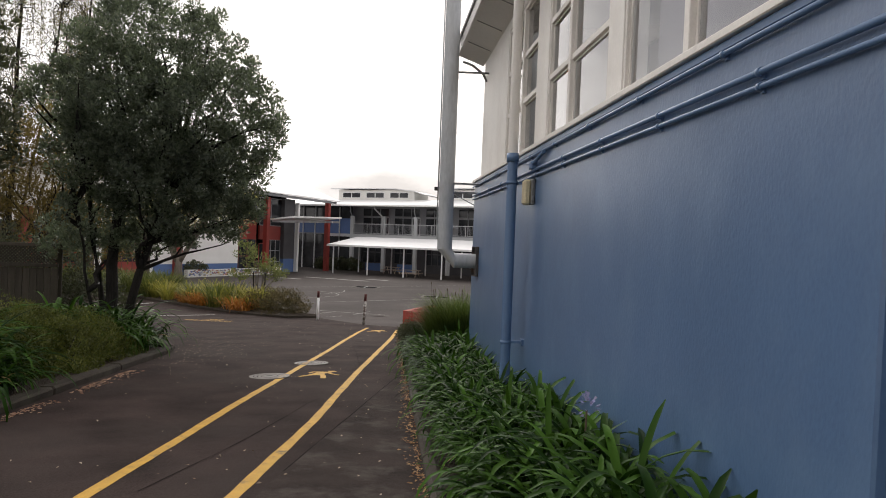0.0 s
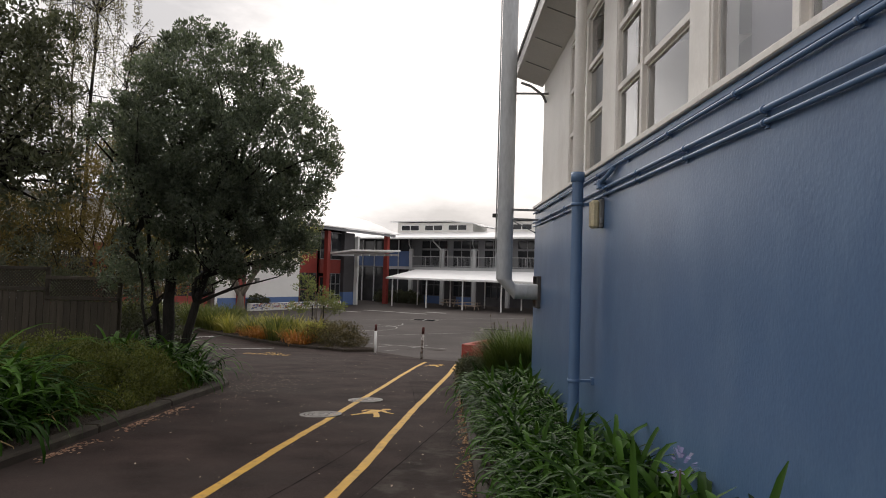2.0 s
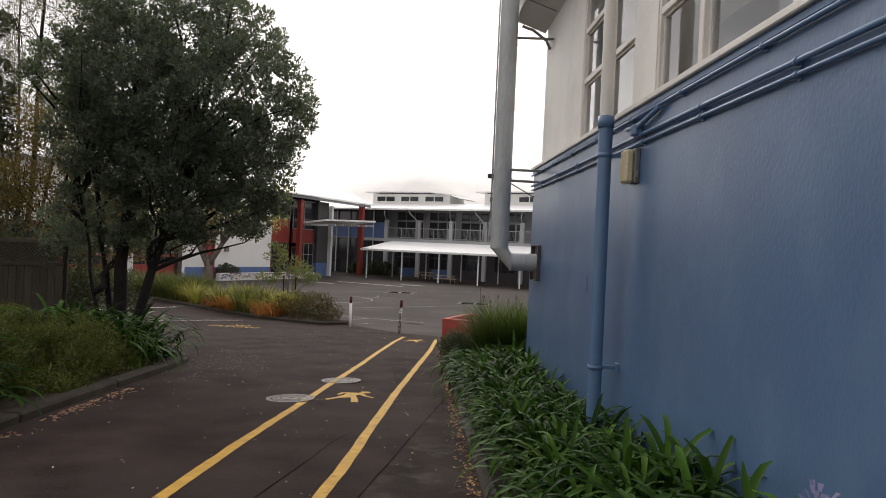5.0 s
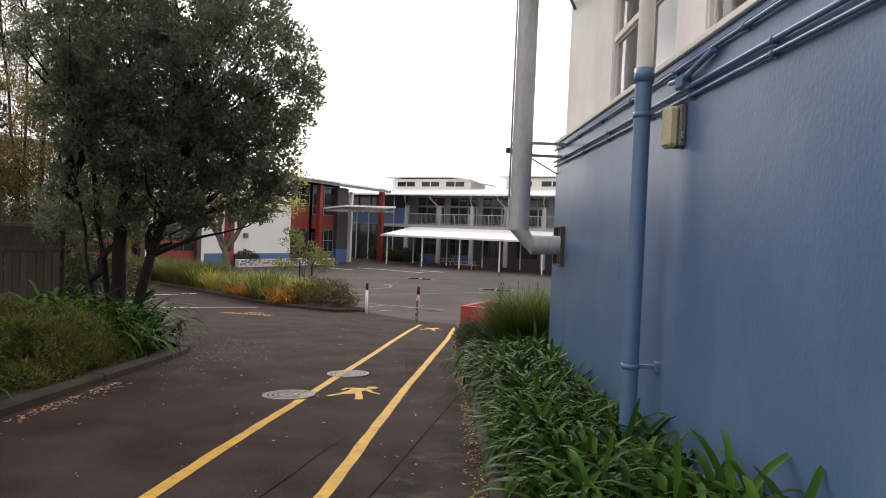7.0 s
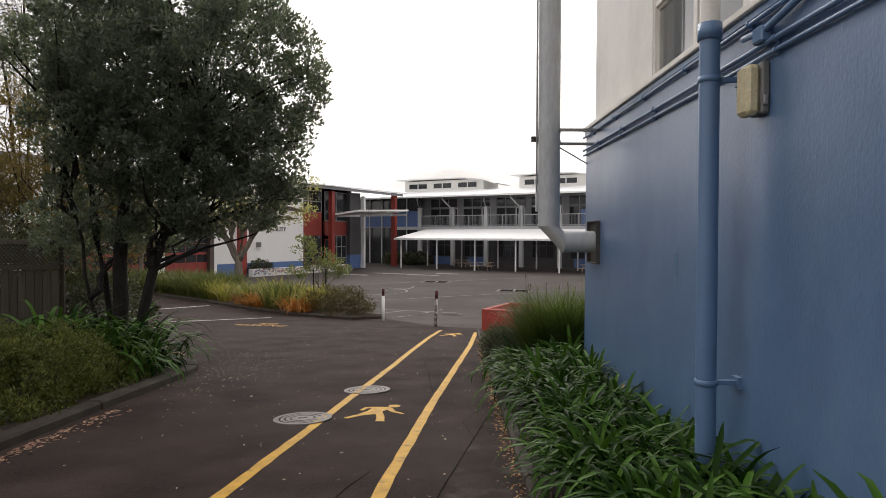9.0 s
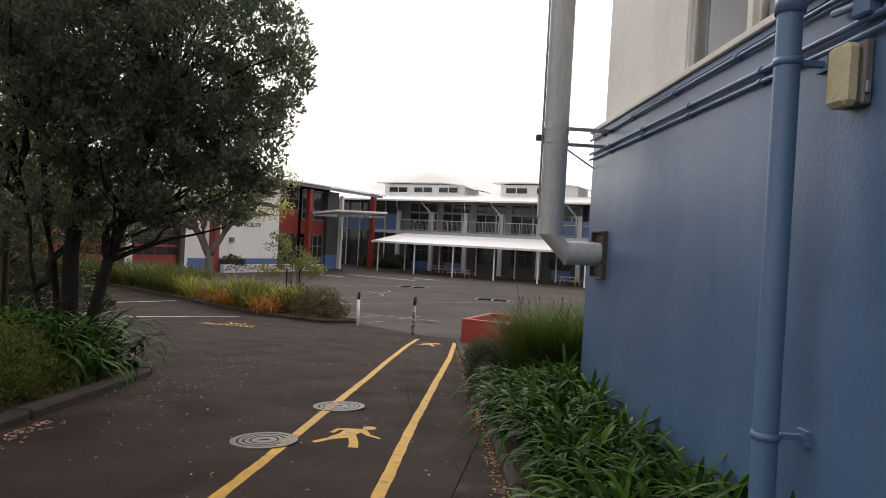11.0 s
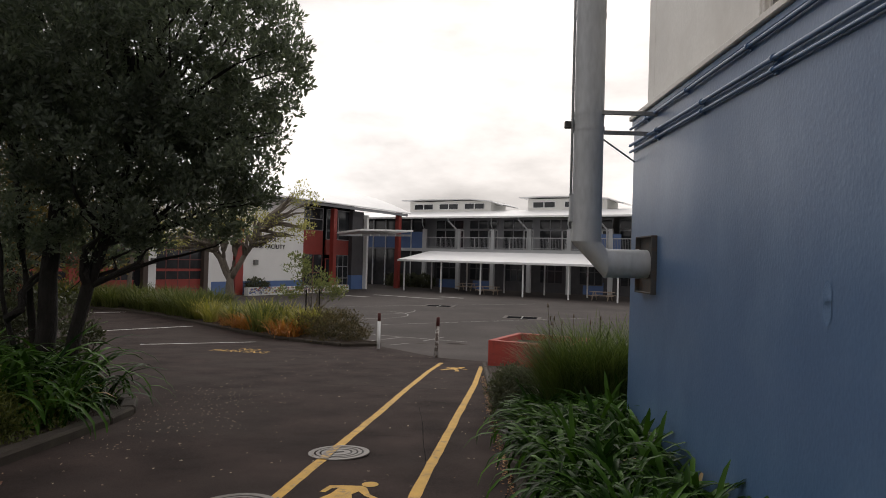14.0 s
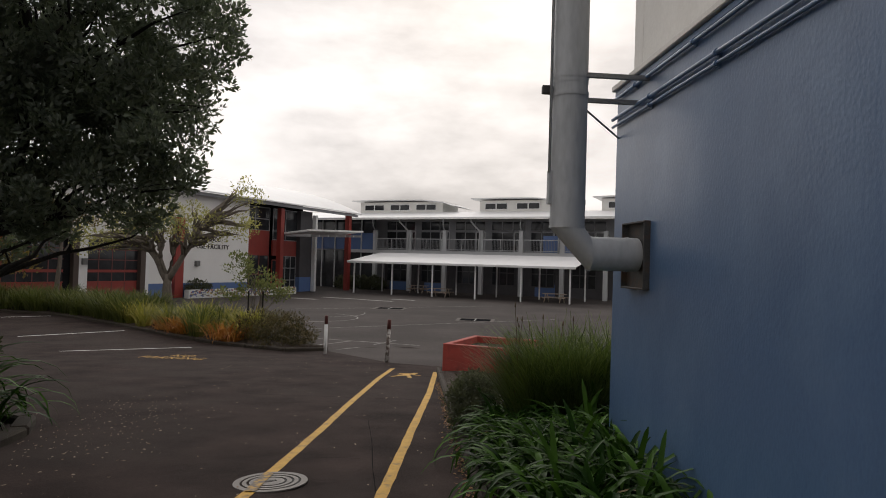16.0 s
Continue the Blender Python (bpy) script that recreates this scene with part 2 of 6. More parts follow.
M_LITTERRED = leaf_material("fallen_petals", (0.22, 0.11, 0.075), (0.44, 0.30, 0.21), 0.8, 0.1, 0.3)
M_MOSAIC = material("mosaic_ground", (0.66, 0.66, 0.63), 0.5, vary=0.1)
M_AGA = leaf_material("agapanthus_leaf", (0.006, 0.022, 0.003), (0.070, 0.150, 0.022), 0.42, 0.12, 0.4, 0.05)
M_AGADEAD = leaf_material("withered_leaf", (0.30, 0.19, 0.085), (0.42, 0.31, 0.16), 0.7, 0.2, 0.3)
M_TREELEAF = leaf_material("evergreen_leaf", (0.050, 0.064, 0.048), (0.128, 0.148, 0.116), 0.42, 0.36, 0.35, 0.4)
M_DARKLEAF = leaf_material("dark_leaf", (0.045, 0.052, 0.030), (0.105, 0.112, 0.068), 0.5, 0.15, 0.3)
M_BIRCH = leaf_material("thin_leaf", (0.11, 0.10, 0.07), (0.20, 0.18, 0.13), 0.6, 0.3, 0.3)
M_OLIVE = leaf_material("olive_leaf", (0.085, 0.066, 0.024), (0.175, 0.130, 0.048), 0.6, 0.3, 0.3)
M_YELLOWLEAF = leaf_material("yellow_green_leaf", (0.17, 0.17, 0.065), (0.34, 0.31, 0.16), 0.6, 0.45, 0.3)
M_SAPLING = leaf_material("sapling_leaf", (0.085, 0.105, 0.040), (0.19, 0.20, 0.085), 0.6, 0.3, 0.3)
M_HEBE = leaf_material("shrub_leaf", (0.048, 0.064, 0.012), (0.140, 0.148, 0.036), 0.5, 0.2, 0.3)
M_TUFT = leaf_material("grass_blade", (0.055, 0.075, 0.020), (0.165, 0.175, 0.060), 0.5, 0.25, 0.25)
M_TUSSOCK = leaf_material("tussock_blade", (0.030, 0.055, 0.013), (0.135, 0.170, 0.052), 0.45, 0.2, 0.3, 0.25)
M_PALELITTER = leaf_material("pale_fallen_leaves", (0.18, 0.12, 0.09), (0.46, 0.38, 0.31), 0.8, 0.1, 0.3, 0.1)
M_LIME = leaf_material("lime_blade", (0.17, 0.17, 0.035), (0.34, 0.30, 0.085), 0.5, 0.3, 0.25)
M_ORANGE = leaf_material("rusty_blade", (0.30, 0.10, 0.022), (0.46, 0.24, 0.07), 0.6, 0.3, 0.25)
M_PURPLE = leaf_material("purple_shrub_leaf", (0.034, 0.036, 0.014), (0.120, 0.088, 0.040), 0.6, 0.2, 0.3)
M_FLOWER = leaf_material("violet_petal", (0.20, 0.18, 0.42), (0.36, 0.32, 0.55), 0.6, 0.3, 0.2)
M_STALK = leaf_material("dry_stalk", (0.10, 0.075, 0.05), (0.14, 0.10, 0.06), 0.8, 0.1, 0.2)
M_GLASS = glass_material("clear_glass")
# lilac grey of the sky mirrored in the panes, also used for a curtain
M_CURTAINSHEEN = material("curtain_and_sky_sheen", (0.40, 0.385, 0.42), 0.9, vary=0.06, scale=1.5, bump=0.1)
M_ROOM = material("room_wall", (0.30, 0.30, 0.30), 0.9, vary=0.1)


# ---- geometry helpers ----
def box(bm, x0, x1, y0, y1, z0, z1, bevel=0.0):
    """A box between two corners, its edges rounded."""
    m = Matrix.LocRotScale(((x0 + x1) / 2, (y0 + y1) / 2, (z0 + z1) / 2), None, (abs(x1 - x0), abs(y1 - y0), abs(z1 - z0)))
    r = bmesh.ops.create_cube(bm, size=1, matrix=m)
    if bevel:
        es = list({e for vt in r["verts"] for e in vt.link_edges})
        bmesh.ops.bevel(bm, geom=es, offset=bevel, segments=1, affect="EDGES", profile=0.5)
    return bm


def tube(bm, points, radii, sides=10, caps=True):
    """A round bar along points with a radius at each."""
    pts = [Vector(p) for p in points]
    if not isinstance(radii, (list, tuple)):
        radii = [radii] * len(pts)
    rings = []
    ref = Vector((0, 0, 1))
    for i, p in enumerate(pts):
        d = (pts[min(i + 1, len(pts) - 1)] - pts[max(i - 1, 0)]).normalized()
        a = d.cross(ref)
        if a.length < 0.2:
            a = d.cross(Vector((0, 1, 0)))
        a.normalize()
        b = d.cross(a)
        rings.append([bm.verts.new(p + (a * math.cos(k * math.tau / sides) + b * math.sin(k * math.tau / sides)) * radii[i]) for k in range(sides)])
    for r0, r1 in zip(rings, rings[1:]):
        for k in range(sides):
            f = bm.faces.new((r0[k], r0[(k + 1) % sides], r1[(k + 1) % sides], r1[k]))
            f.smooth = True
    if caps:
        bm.faces.new(rings[0][::-1])
        bm.faces.new(rings[-1])
    return bm


def mesh_of(name, bm, mat):
    bmesh.ops.recalc_face_normals(bm, faces=bm.faces)
    me = bpy.data.meshes.new(name)
    bm.to_mesh(me)
    bm.free()
    me.materials.append(mat)
    return me


def part(name, bm, mat, parent=None, label=""):
    ob = new(name, mesh_of(name, bm, mat))
    if parent:
        ob.parent = parent
    return tagged(ob, label)


def thing(name, label, category, at=(0, 0, 0), turn=0.0, group="", kind=""):
    ob = new(name)
    ob.empty_display_size = 0.2
    ob.matrix_basis = pose(*at, 0, 0, turn)
    return tagged(ob, label, category, group, kind)


def solo(name, bm, mat, label, category, group="", kind=""):
    return tagged(part(name, bm, mat), label, category, group, kind)


def raw_mesh(name, verts, faces, mat, smooth=False):
    me = bpy.data.meshes.new(name)
    me.from_pydata([tuple(p) for p in verts], [], faces)
    me.materials.append(mat)
    if smooth:
        me.polygons.foreach_set("use_smooth", [True] * len(me.polygons))
    me.update()
    return me


def ground_z(y):
    """The drive falls ahead of the walker and runs out level on the court."""
    y = max(-18.0, min(y, 30.5))
    return -0.055 - 0.075 * y + 0.00038 * y * y


# ---- ground ----
def ground_sheet():
    xs = [-900, -300, -120, -70] + [float(v) for v in range(-50, 31, 2)] + [45, 80, 150, 400, 900]
    ys = [-900, -300, -100, -40, -25] + [float(v) for v in range(-18, 33)] + [36, 42, 50, 60, 75, 90, 120, 200, 450, 1200]
    verts = [(x, y, ground_z(y)) for y in ys for x in xs]
    nx = len(xs)
    faces = [(j * nx + i, j * nx + i + 1, (j + 1) * nx + i + 1, (j + 1) * nx + i) for j in range(len(ys) - 1) for i in range(nx - 1)]
    return raw_mesh("ground", verts, faces, M_ASPHALT, True)


tagged(new("ground", ground_sheet()), "dark worn asphalt drive sloping down", "ground", kind="structure")


def ribbon(name, line, width, mat, lift=0.004, ragged=0.0, seed=1):
    """A painted line laid on the ground along points (x, y)."""
    rnd = random.Random(seed)
    pts = []
    for (xa, ya), (xb, yb) in zip(line, line[1:]):
        n = max(2, int(math.hypot(xb - xa, yb - ya) / 0.22))
        pts += [(xa + (xb - xa) * i / n, ya + (yb - ya) * i / n) for i in range(n)]
    pts.append(line[-1])
    verts, faces = [], []
    for i, (x, y) in enumerate(pts):
        xa, ya = pts[max(i - 1, 0)]
        xb, yb = pts[min(i + 1, len(pts) - 1)]
        d = math.hypot(xb - xa, yb - ya)
        nx, ny = -(yb - ya) / d, (xb - xa) / d
        for s in (-1, 1):
            w = s * (width / 2 + rnd.uniform(-ragged, ragged))
            verts.append((x + nx * w, y + ny * w, ground_z(y + ny * w) + lift))
        if i:
            k = 2 * i
            faces.append((k - 2, k - 1, k + 1, k))
    return raw_mesh(name, verts, faces, mat)


def court_edge(x):
    """Where the court begins: at the drive's end, and behind the island."""
    pts = [(-60, 68), (-30, 50), (-20, 44.0), (-14, 40.6), (-9.5, 37.0), (-4.6, 32.4), (-2.3, 29.5), (-1.75, 28.7), (0.35, 25.1), (1.65, 24.3), (60, 24.3)]
    for (xa, ya), (xb, yb) in zip(pts, pts[1:]):
        if xa <= x <= xb:
            return ya + (yb - ya) * (x - xa) / (xb - xa)


def court_sheet():
    """The playground's asphalt beyond the edge of the drive, its grazing sheen painted as a paler grey."""
    xs = [-60, -45, -30, -25, -20, -17, -14, -11.5, -9.5, -7, -4.6, -3.4, -2.3, -1.75, -1.0, -0.3, 0.35, 1.0, 1.65, 4, 8, 12, 18, 26, 36, 60]
    n = 24
    verts = []
    for x in xs:
        y0 = court_edge(x)
        for i in range(n + 1):
            y = y0 + (95 - y0) * (i / n) ** 1.8
            verts.append((x, y, ground_z(y) + 0.006))
    faces = [(j * (n + 1) + i, (j + 1) * (n + 1) + i, (j + 1) * (n + 1) + i + 1, j * (n + 1) + i + 1) for j in range(len(xs) - 1) for i in range(n)]
    return raw_mesh("court", verts, faces, M_COURT, True)


tagged(new("court", court_sheet()), "asphalt school court with white markings, grazing sheen painted pale", "court", kind="structure")

LEFT_LINE = [(-2.2, 2.0), (-1.88, 5.24), (-1.67, 7.2), (-1.52, 8.8), (-1.30, 10.6), (-1.11, 12.2), (-0.84, 14.4), (-0.63, 16.1), (-0.37, 18.4), (0.04, 21.6), (0.38, 23.7)]
RIGHT_LINE = [(-1.25, 2.0), (-0.82, 5.25), (-0.45, 7.8), (-0.26, 9.5), (0.10, 12.6), (0.38, 14.7), (0.56, 16.1), (1.02, 19.5), (1.41, 23.0)]
for line, seed in ((LEFT_LINE, 3), (RIGHT_LINE, 5)):
    tagged(new("painted_line", ribbon("painted_line", line, 0.108, M_YELLOW, 0.005, 0.006, seed)), "worn yellow painted walkway line on asphalt", "road marking", "walkway lines")


def painted_shape(name, polys, at, turn, mat, label, category, lift=0.006, group=""):
    """Flat painted shapes, each a list of corners in metres, laid on the ground."""
    verts, faces = [], []
    c, s = math.cos(radians(turn)), math.sin(radians(turn))
    for poly in polys:
        k = len(verts)
        for x, y in poly:
            wx, wy = at[0] + x * c - y * s, at[1] + x * s + y * c
            verts.append((wx, wy, ground_z(wy) + lift))
        faces.append(tuple(range(k, k + len(poly))))
    return tagged(new(name, raw_mesh(name, verts, faces, mat)), label, category, group)


def walker():
    """The striding figure: head, trunk, two arms, two legs."""
    head = [(0.16 + 0.078 * math.cos(k * math.tau / 16), 0.36 + 0.085 * math.sin(k * math.tau / 16)) for k in range(16)]
    torso = [(-0.09, 0.30), (0.10, 0.30), (0.09, 0.13), (0.04, 0.04), (-0.02, -0.13), (-0.14, 0.05)]
    arm_back = [(-0.09, 0.30), (-0.20, 0.28), (-0.25, 0.09), (-0.20, 0.07), (-0.16, 0.20), (-0.085, 0.22)]
    arm_front = [(0.10, 0.30), (0.15, 0.23), (0.20, 0.05), (0.32, -0.09), (0.31, -0.13), (0.16, 0.0), (0.09, 0.13)]
    leg_back = [(-0.14, 0.05), (-0.24, -0.16), (-0.37, -0.34), (-0.32, -0.39), (-0.17, -0.20), (-0.02, -0.13)]
    leg_front = [(-0.02, -0.13), (0.04, 0.04), (0.10, -0.27), (0.125, -0.52), (0.02, -0.52), (0.015, -0.34)]
    return [head, torso, arm_back, arm_front, leg_back, leg_front]


painted_shape("painted_figure", walker(), (-0.58, 11.84), -2, M_YELLOW, "yellow painted striding figure on asphalt", "road marking", group="walkway figures")
painted_shape("painted_figure", walker(), (0.70, 22.3), -4, M_YELLOW, "worn yellow painted striding figure on asphalt", "road marking", group="walkway figures")


def manhole(at):
    t = thing("manhole_cover", "round cast iron manhole cover with concentric rings", "manhole cover", (at[0], at[1], ground_z(at[1]) + 0.002), group="manhole covers")
    t.rotation_euler = (radians(-3.8), 0, 0.4)

    def ring(r0, r1, z, mat, name):
        bm = bmesh.new()
        n = 40
        rows = [[bm.verts.new((r * math.cos(k * math.tau / n), r * math.sin(k * math.tau / n), zz)) for k in range(n)] for r, zz in ((r0, z - 0.01), (r0, z), (r1, z), (r1, z - 0.012))]
        for a, b in zip(rows, rows[1:]):
            for k in range(n):
                bm.faces.new((a[k], a[(k + 1) % n], b[(k + 1) % n], b[k]))
        part(name, bm, mat, t)
    bm = bmesh.new()
    bmesh.ops.create_circle(bm, cap_ends=True, segments=40, radius=0.335, matrix=Matrix.Translation((0, 0, 0.003)))
    part("plate", bm, M_IRON_DARK, t, "dark recessed grooves")
    for r0, r1 in ((0.275, 0.335), (0.215, 0.252), (0.150, 0.192), (0.02, 0.125)):
        ring(r0, r1, 0.010, M_IRON, "ring")
    bm = bmesh.new()
    for k in range(5):
        box(bm, -0.05 + k * 0.022, -0.036 + k * 0.022, -0.02, 0.02, 0.010, 0.014)
    part("raised_mark", bm, M_IRON_DARK, t)
    return t


manhole((-1.43, 11.48))
manhole((-0.87, 13.39))
# the walkway line runs on over the covers
for line in ([(-1.222, 11.26), (-1.166, 11.72)], [(-0.995, 13.07), (-0.925, 13.69)]):
    tagged(new("painted_line", ribbon("painted_line", line, 0.10, M_WORNYELLOW, 0.0165, 0.008, 9)), "worn yellow paint across a manhole cover", "road marking", "walkway lines")

for line, w in (([(-0.06, 16.6), (0.02, 15.2), (0.06, 13.8), (0.13, 12.4), (0.05, 11.9), (-0.10, 11.1), (-0.25, 10.2)], 0.010), ([(-0.70, 14.3), (-0.4, 14.36), (-0.08, 14.3)], 0.012), ([(-2.3, 19.05), (-0.9, 18.85), (0.7, 18.55)], 0.02),
                ([(-3.7, 21.2), (-1.5, 20.6), (0.0, 20.4)], 0.015), ([(0.5, 10.4), (0.42, 11.3), (0.85, 12.5)], 0.006), ([(-0.75, 27.3), (0.35, 25.15), (1.63, 24.35)], 0.05), ([(-6.0, 22.8), (-3.0, 22.4), (-1.0, 21.9)], 0.02),
                ([(-1.55, 5.3), (-1.35, 5.95), (-1.18, 6.5), (-1.03, 7.05), (-0.86, 7.8), (-0.73, 8.35), (-0.6, 9.0), (-0.45, 9.42)], 0.011), ([(-0.55, 5.8), (-0.09, 7.9), (0.08, 8.65), (0.31, 9.72), (0.6, 11.0), (0.83, 12.0)], 0.014)):
    tagged(new("crack", ribbon("crack", line, w, M_CRACK, 0.0045, w * 0.35, 7)), "dark crack in the asphalt", "crack", "asphalt cracks", "structure")



def old_strip():
    """Older, paler and rougher asphalt between a trench joint and the kerb."""
    edge = [(-1.0, 3.6), (-0.55, 5.8), (-0.09, 7.9), (0.08, 8.65), (0.31, 9.72), (0.6, 11.0), (0.80, 12.0)]
    verts = [(x + (0.61 + 0.046 * (y - 5.4) - x) * i / 4, y, ground_z(y) + 0.002) for x, y in edge for i in range(5)]
    faces = [(5 * j + i, 5 * j + i + 1, 5 * j + i + 6, 5 * j + i + 5) for j in range(len(edge) - 1) for i in range(4)]
    return raw_mesh("old_asphalt", verts, faces, M_OLDASPHALT)


tagged(new("old_asphalt", old_strip()), "older mottled asphalt strip beside the kerb", "road", kind="structure")

# parking bays, court lines
for line in ([(-9.18, 26.85), (-6.1, 29.0)], [(-12.9, 31.6), (-10.2, 34.1)], [(-17.4, 38.5), (-15.75, 39.7)]):
    tagged(new("painted_line", ribbon("painted_line", line, 0.13, M_WHITEROAD, 0.012, 0.008)), "white painted parking bay line", "road marking", "parking bay lines")
LETTERS = bpy.data.curves.new("bay_text", "FONT")
LETTERS.body, LETTERS.size, LETTERS.align_x, LETTERS.extrude = "NO\nPARKING", 0.38, "CENTER", 0.0
LETTERS.space_character, LETTERS.space_line = 1.15, 0.85
LETTERS.materials.append(M_YELLOW)
bay = tagged(new("painted_words", LETTERS), "yellow painted words on the asphalt", "road marking")
bay.matrix_basis = pose(-5.5, 25.8, ground_z(25.8) + 0.014, -3.2, 0, -9) @ Matrix.Diagonal((1, 2.0, 1, 1))
COURT_LINES = [[(-4.5, 33.6), (-1.06, 32.2), (1.6, 31.1), (6.5, 29.0)], [(-1.06, 32.2), (-3.4, 29.4)], [(-1.4, 29.2), (0.6, 32.6)], [(0.77, 38.65), (-3.0, 36.4), (-4.6, 35.4)], [(0.77, 38.65), (4.6, 40.9), (10, 44.1)],
               [(-6.5, 47), (0, 50.5), (9, 55.5)], [(4, 33), (14, 39)]]
for line in COURT_LINES:
    tagged(new("painted_line", ribbon("painted_line", line, 0.06, M_COURTLINE, 0.010, 0.01)), "thin white painted court line", "road marking", "court lines")
for cx, cy, r, a0, a1 in ((-4.0, 42.3, 2.7, -100, 60), (-4.4, 45.5, 3.4, -70, 10)):
    arc = [(cx + r * math.cos(radians(a)), cy + r * math.sin(radians(a))) for a in range(a0, a1 + 1, 10)]
    tagged(new("painted_line", ribbon("painted_line", arc, 0.06, M_COURTLINE, 0.010, 0.01)), "curved white painted court line", "road marking", "court lines")
for x, y, w, h in ((-3.6, 60.5, 3.4, 0.6), (-0.6, 58.5, 3.2, 0.5), (-6.3, 58.6, 2.6, 0.7), (1.6, 60.3, 2.2, 0.5)):
    painted_shape("painted_patch", [[(-w / 2, -h / 2), (w / 2, -h / 2), (w / 2, h / 2), (-w / 2, h / 2)]], (x, y), -31, M_COURTLINE, "faded white painted game marking", "road marking", 0.010, "faded markings")


def drain(at):
    t = thing("drain_grate", "dark open drain grate set in the court", "drain", (at[0], at[1], ground_z(at[1]) + 0.012), -12, "court drains")
    bm = bmesh.new()
    for x0, x1, y0, y1 in ((-1.05, 1.05, -0.95, -0.72), (-1.05, 1.05, 0.72, 0.95), (-1.05, -0.84, -0.72, 0.72), (0.84, 1.05, -0.72, 0.72)):
        box(bm, x0, x1, y0, y1, -0.02, 0.012)
    part("surround", bm, M_DRAINRIM, t, "pale concrete surround")
    bm = bmesh.new()
    box(bm, -0.84, 0.84, -0.72, 0.72, -0.03, 0.004)
    part("pit", bm, M_DARK, t, "black pit")
    bm = bmesh.new()
    box(bm, -0.03, 0.03, -0.72, 0.72, 0.004, 0.02)
    part("bar", bm, M_STEEL, t)


drain((0.48, 49.95))
drain((5.12, 42.54))

# ---- kerbs and beds ----
def kerb(line, width=0.14, height=0.13, name="kerb", label="weathered concrete kerb stone edging", group="kerb stones", length=1.0):
    """Kerb stones laid end to end along points (x, y)."""
    stones = []
    for (xa, ya), (xb, yb) in zip(line, line[1:]):
        d = math.hypot(xb - xa, yb - ya)
        n = max(1, round(d / length))
        stones += [((xa + (xb - xa) * i / n, ya + (yb - ya) * i / n), (xa + (xb - xa) * (i + 1) / n, ya + (yb - ya) * (i + 1) / n)) for i in range(n)]
    rnd = random.Random(9)
    for (xa, ya), (xb, yb) in stones:
        d = math.hypot(xb - xa, yb - ya)
        bm = bmesh.new()
        box(bm, -d / 2 + 0.0015, d / 2 - 0.0015, -width / 2, width / 2, -0.12, height, 0.03)
        ob = solo(name, bm, M_KERB, label, "kerb", group, "structure")
        za, zb = ground_z(ya), ground_z(yb)
        ob.matrix_basis = pose((xa + xb) / 2, (ya + yb) / 2, (za + zb) / 2 + rnd.uniform(-0.006, 0.006)) @ Matrix.Rotation(math.atan2(yb - ya, xb - xa), 4, "Z") @ Matrix.Rotation(-math.atan2(zb - za, d), 4, "Y")


def right_kerb_x(y):
    return 0.62 + 0.046 * (y - 5.4)


kerb([(right_kerb_x(y) + 0.06, y) for y in (-4, 0, 4, 8, 12, 16, 20, 23.3)], 0.12, 0.09)
LEFT_KERB = [(-3.88, -4), (-3.9, 4), (-3.98, 9.5), (-4.0, 12), (-3.98, 14.6), (-4.05, 15.4), (-4.35, 16.15), (-5.1, 16.7), (-6.5, 17.1), (-9, 17.9), (-14, 19.3)]
kerb([(x - 0.11, y) for x, y in LEFT_KERB], 0.22, 0.11, length=2.4)
ISLAND = [(-1.75, 28.7), (-3.0, 28.2), (-5.9, 30.7), (-8.3, 33.0), (-11.8, 36.6), (-15.6, 40.0), (-19.5, 41.6), (-22.5, 42.2)]
kerb(ISLAND, 0.15, 0.12)
ISLAND_BACK = [(-1.75, 28.75), (-2.3, 29.9), (-4.6, 33.2), (-7.5, 36.2), (-10.5, 39.3), (-14.5, 42.4), (-18.5, 44.4), (-22.2, 43.0)]
kerb(ISLAND_BACK, 0.15, 0.12)


def bed_sheet(name, rows, mat, lift, label, bumpy=0.05):
    """Planted earth between two edges: rows of (y, x from, x to)."""
    verts, faces = [], []
    n = 14
    for y, x0, x1 in rows:
        for i in range(n + 1):
            x = x0 + (x1 - x0) * i / n
            verts.append((x, y, ground_z(y) + lift + bumpy * noise.noise((x * 1.3, y * 1.3, 3.0))))
    for j in range(len(rows) - 1):
        for i in range(n):
            k = j * (n + 1) + i
            faces.append((k, k + 1, k + n + 2, k + n + 1))
    return tagged(new(name, raw_mesh(name, verts, faces, mat, True)), label, "flower bed", kind="structure")


bed_sheet("bed_right", [(y * 0.5, right_kerb_x(y * 0.5) + 0.1, 2.2 if y < 26.2 else 3.6) for y in range(-8, 47)], M_EARTH, 0.04, "dark mulched planting bed along the wall", 0.03)
bed_sheet("bed_left", [(y * 0.5, -26, -4.15 if y < 30 else (-4.15 - (y - 30) * 0.35 if y < 34 else -5.7 - (y - 34) * 2.4)) for y in range(-8, 40)], M_EARTH, 0.07, "dark mulched planting bed under trees", 0.06)


def island_bed():
    """Raised earth of the island between its two kerbs."""
    front, back = ISLAND, ISLAND_BACK
    verts, faces = [], []
    for (xa, ya), (xb, yb) in zip(front, back):
        for i in range(9):
            x, y = xa + (xb - xa) * i / 8, ya + (yb - ya) * i / 8
            verts.append((x, y, ground_z(y) + 0.07 + (0.10 * math.sin(i / 8 * math.pi))))
    for j in range(len(front) - 1):
        for i in range(8):
            k = j * 9 + i
            faces.append((k, k + 1, k + 10, k + 9))
    return raw_mesh("island_bed", verts, faces, M_EARTH, True)


tagged(new("bed_island", island_bed()), "mulched island bed between car park and court", "flower bed", kind="structure")

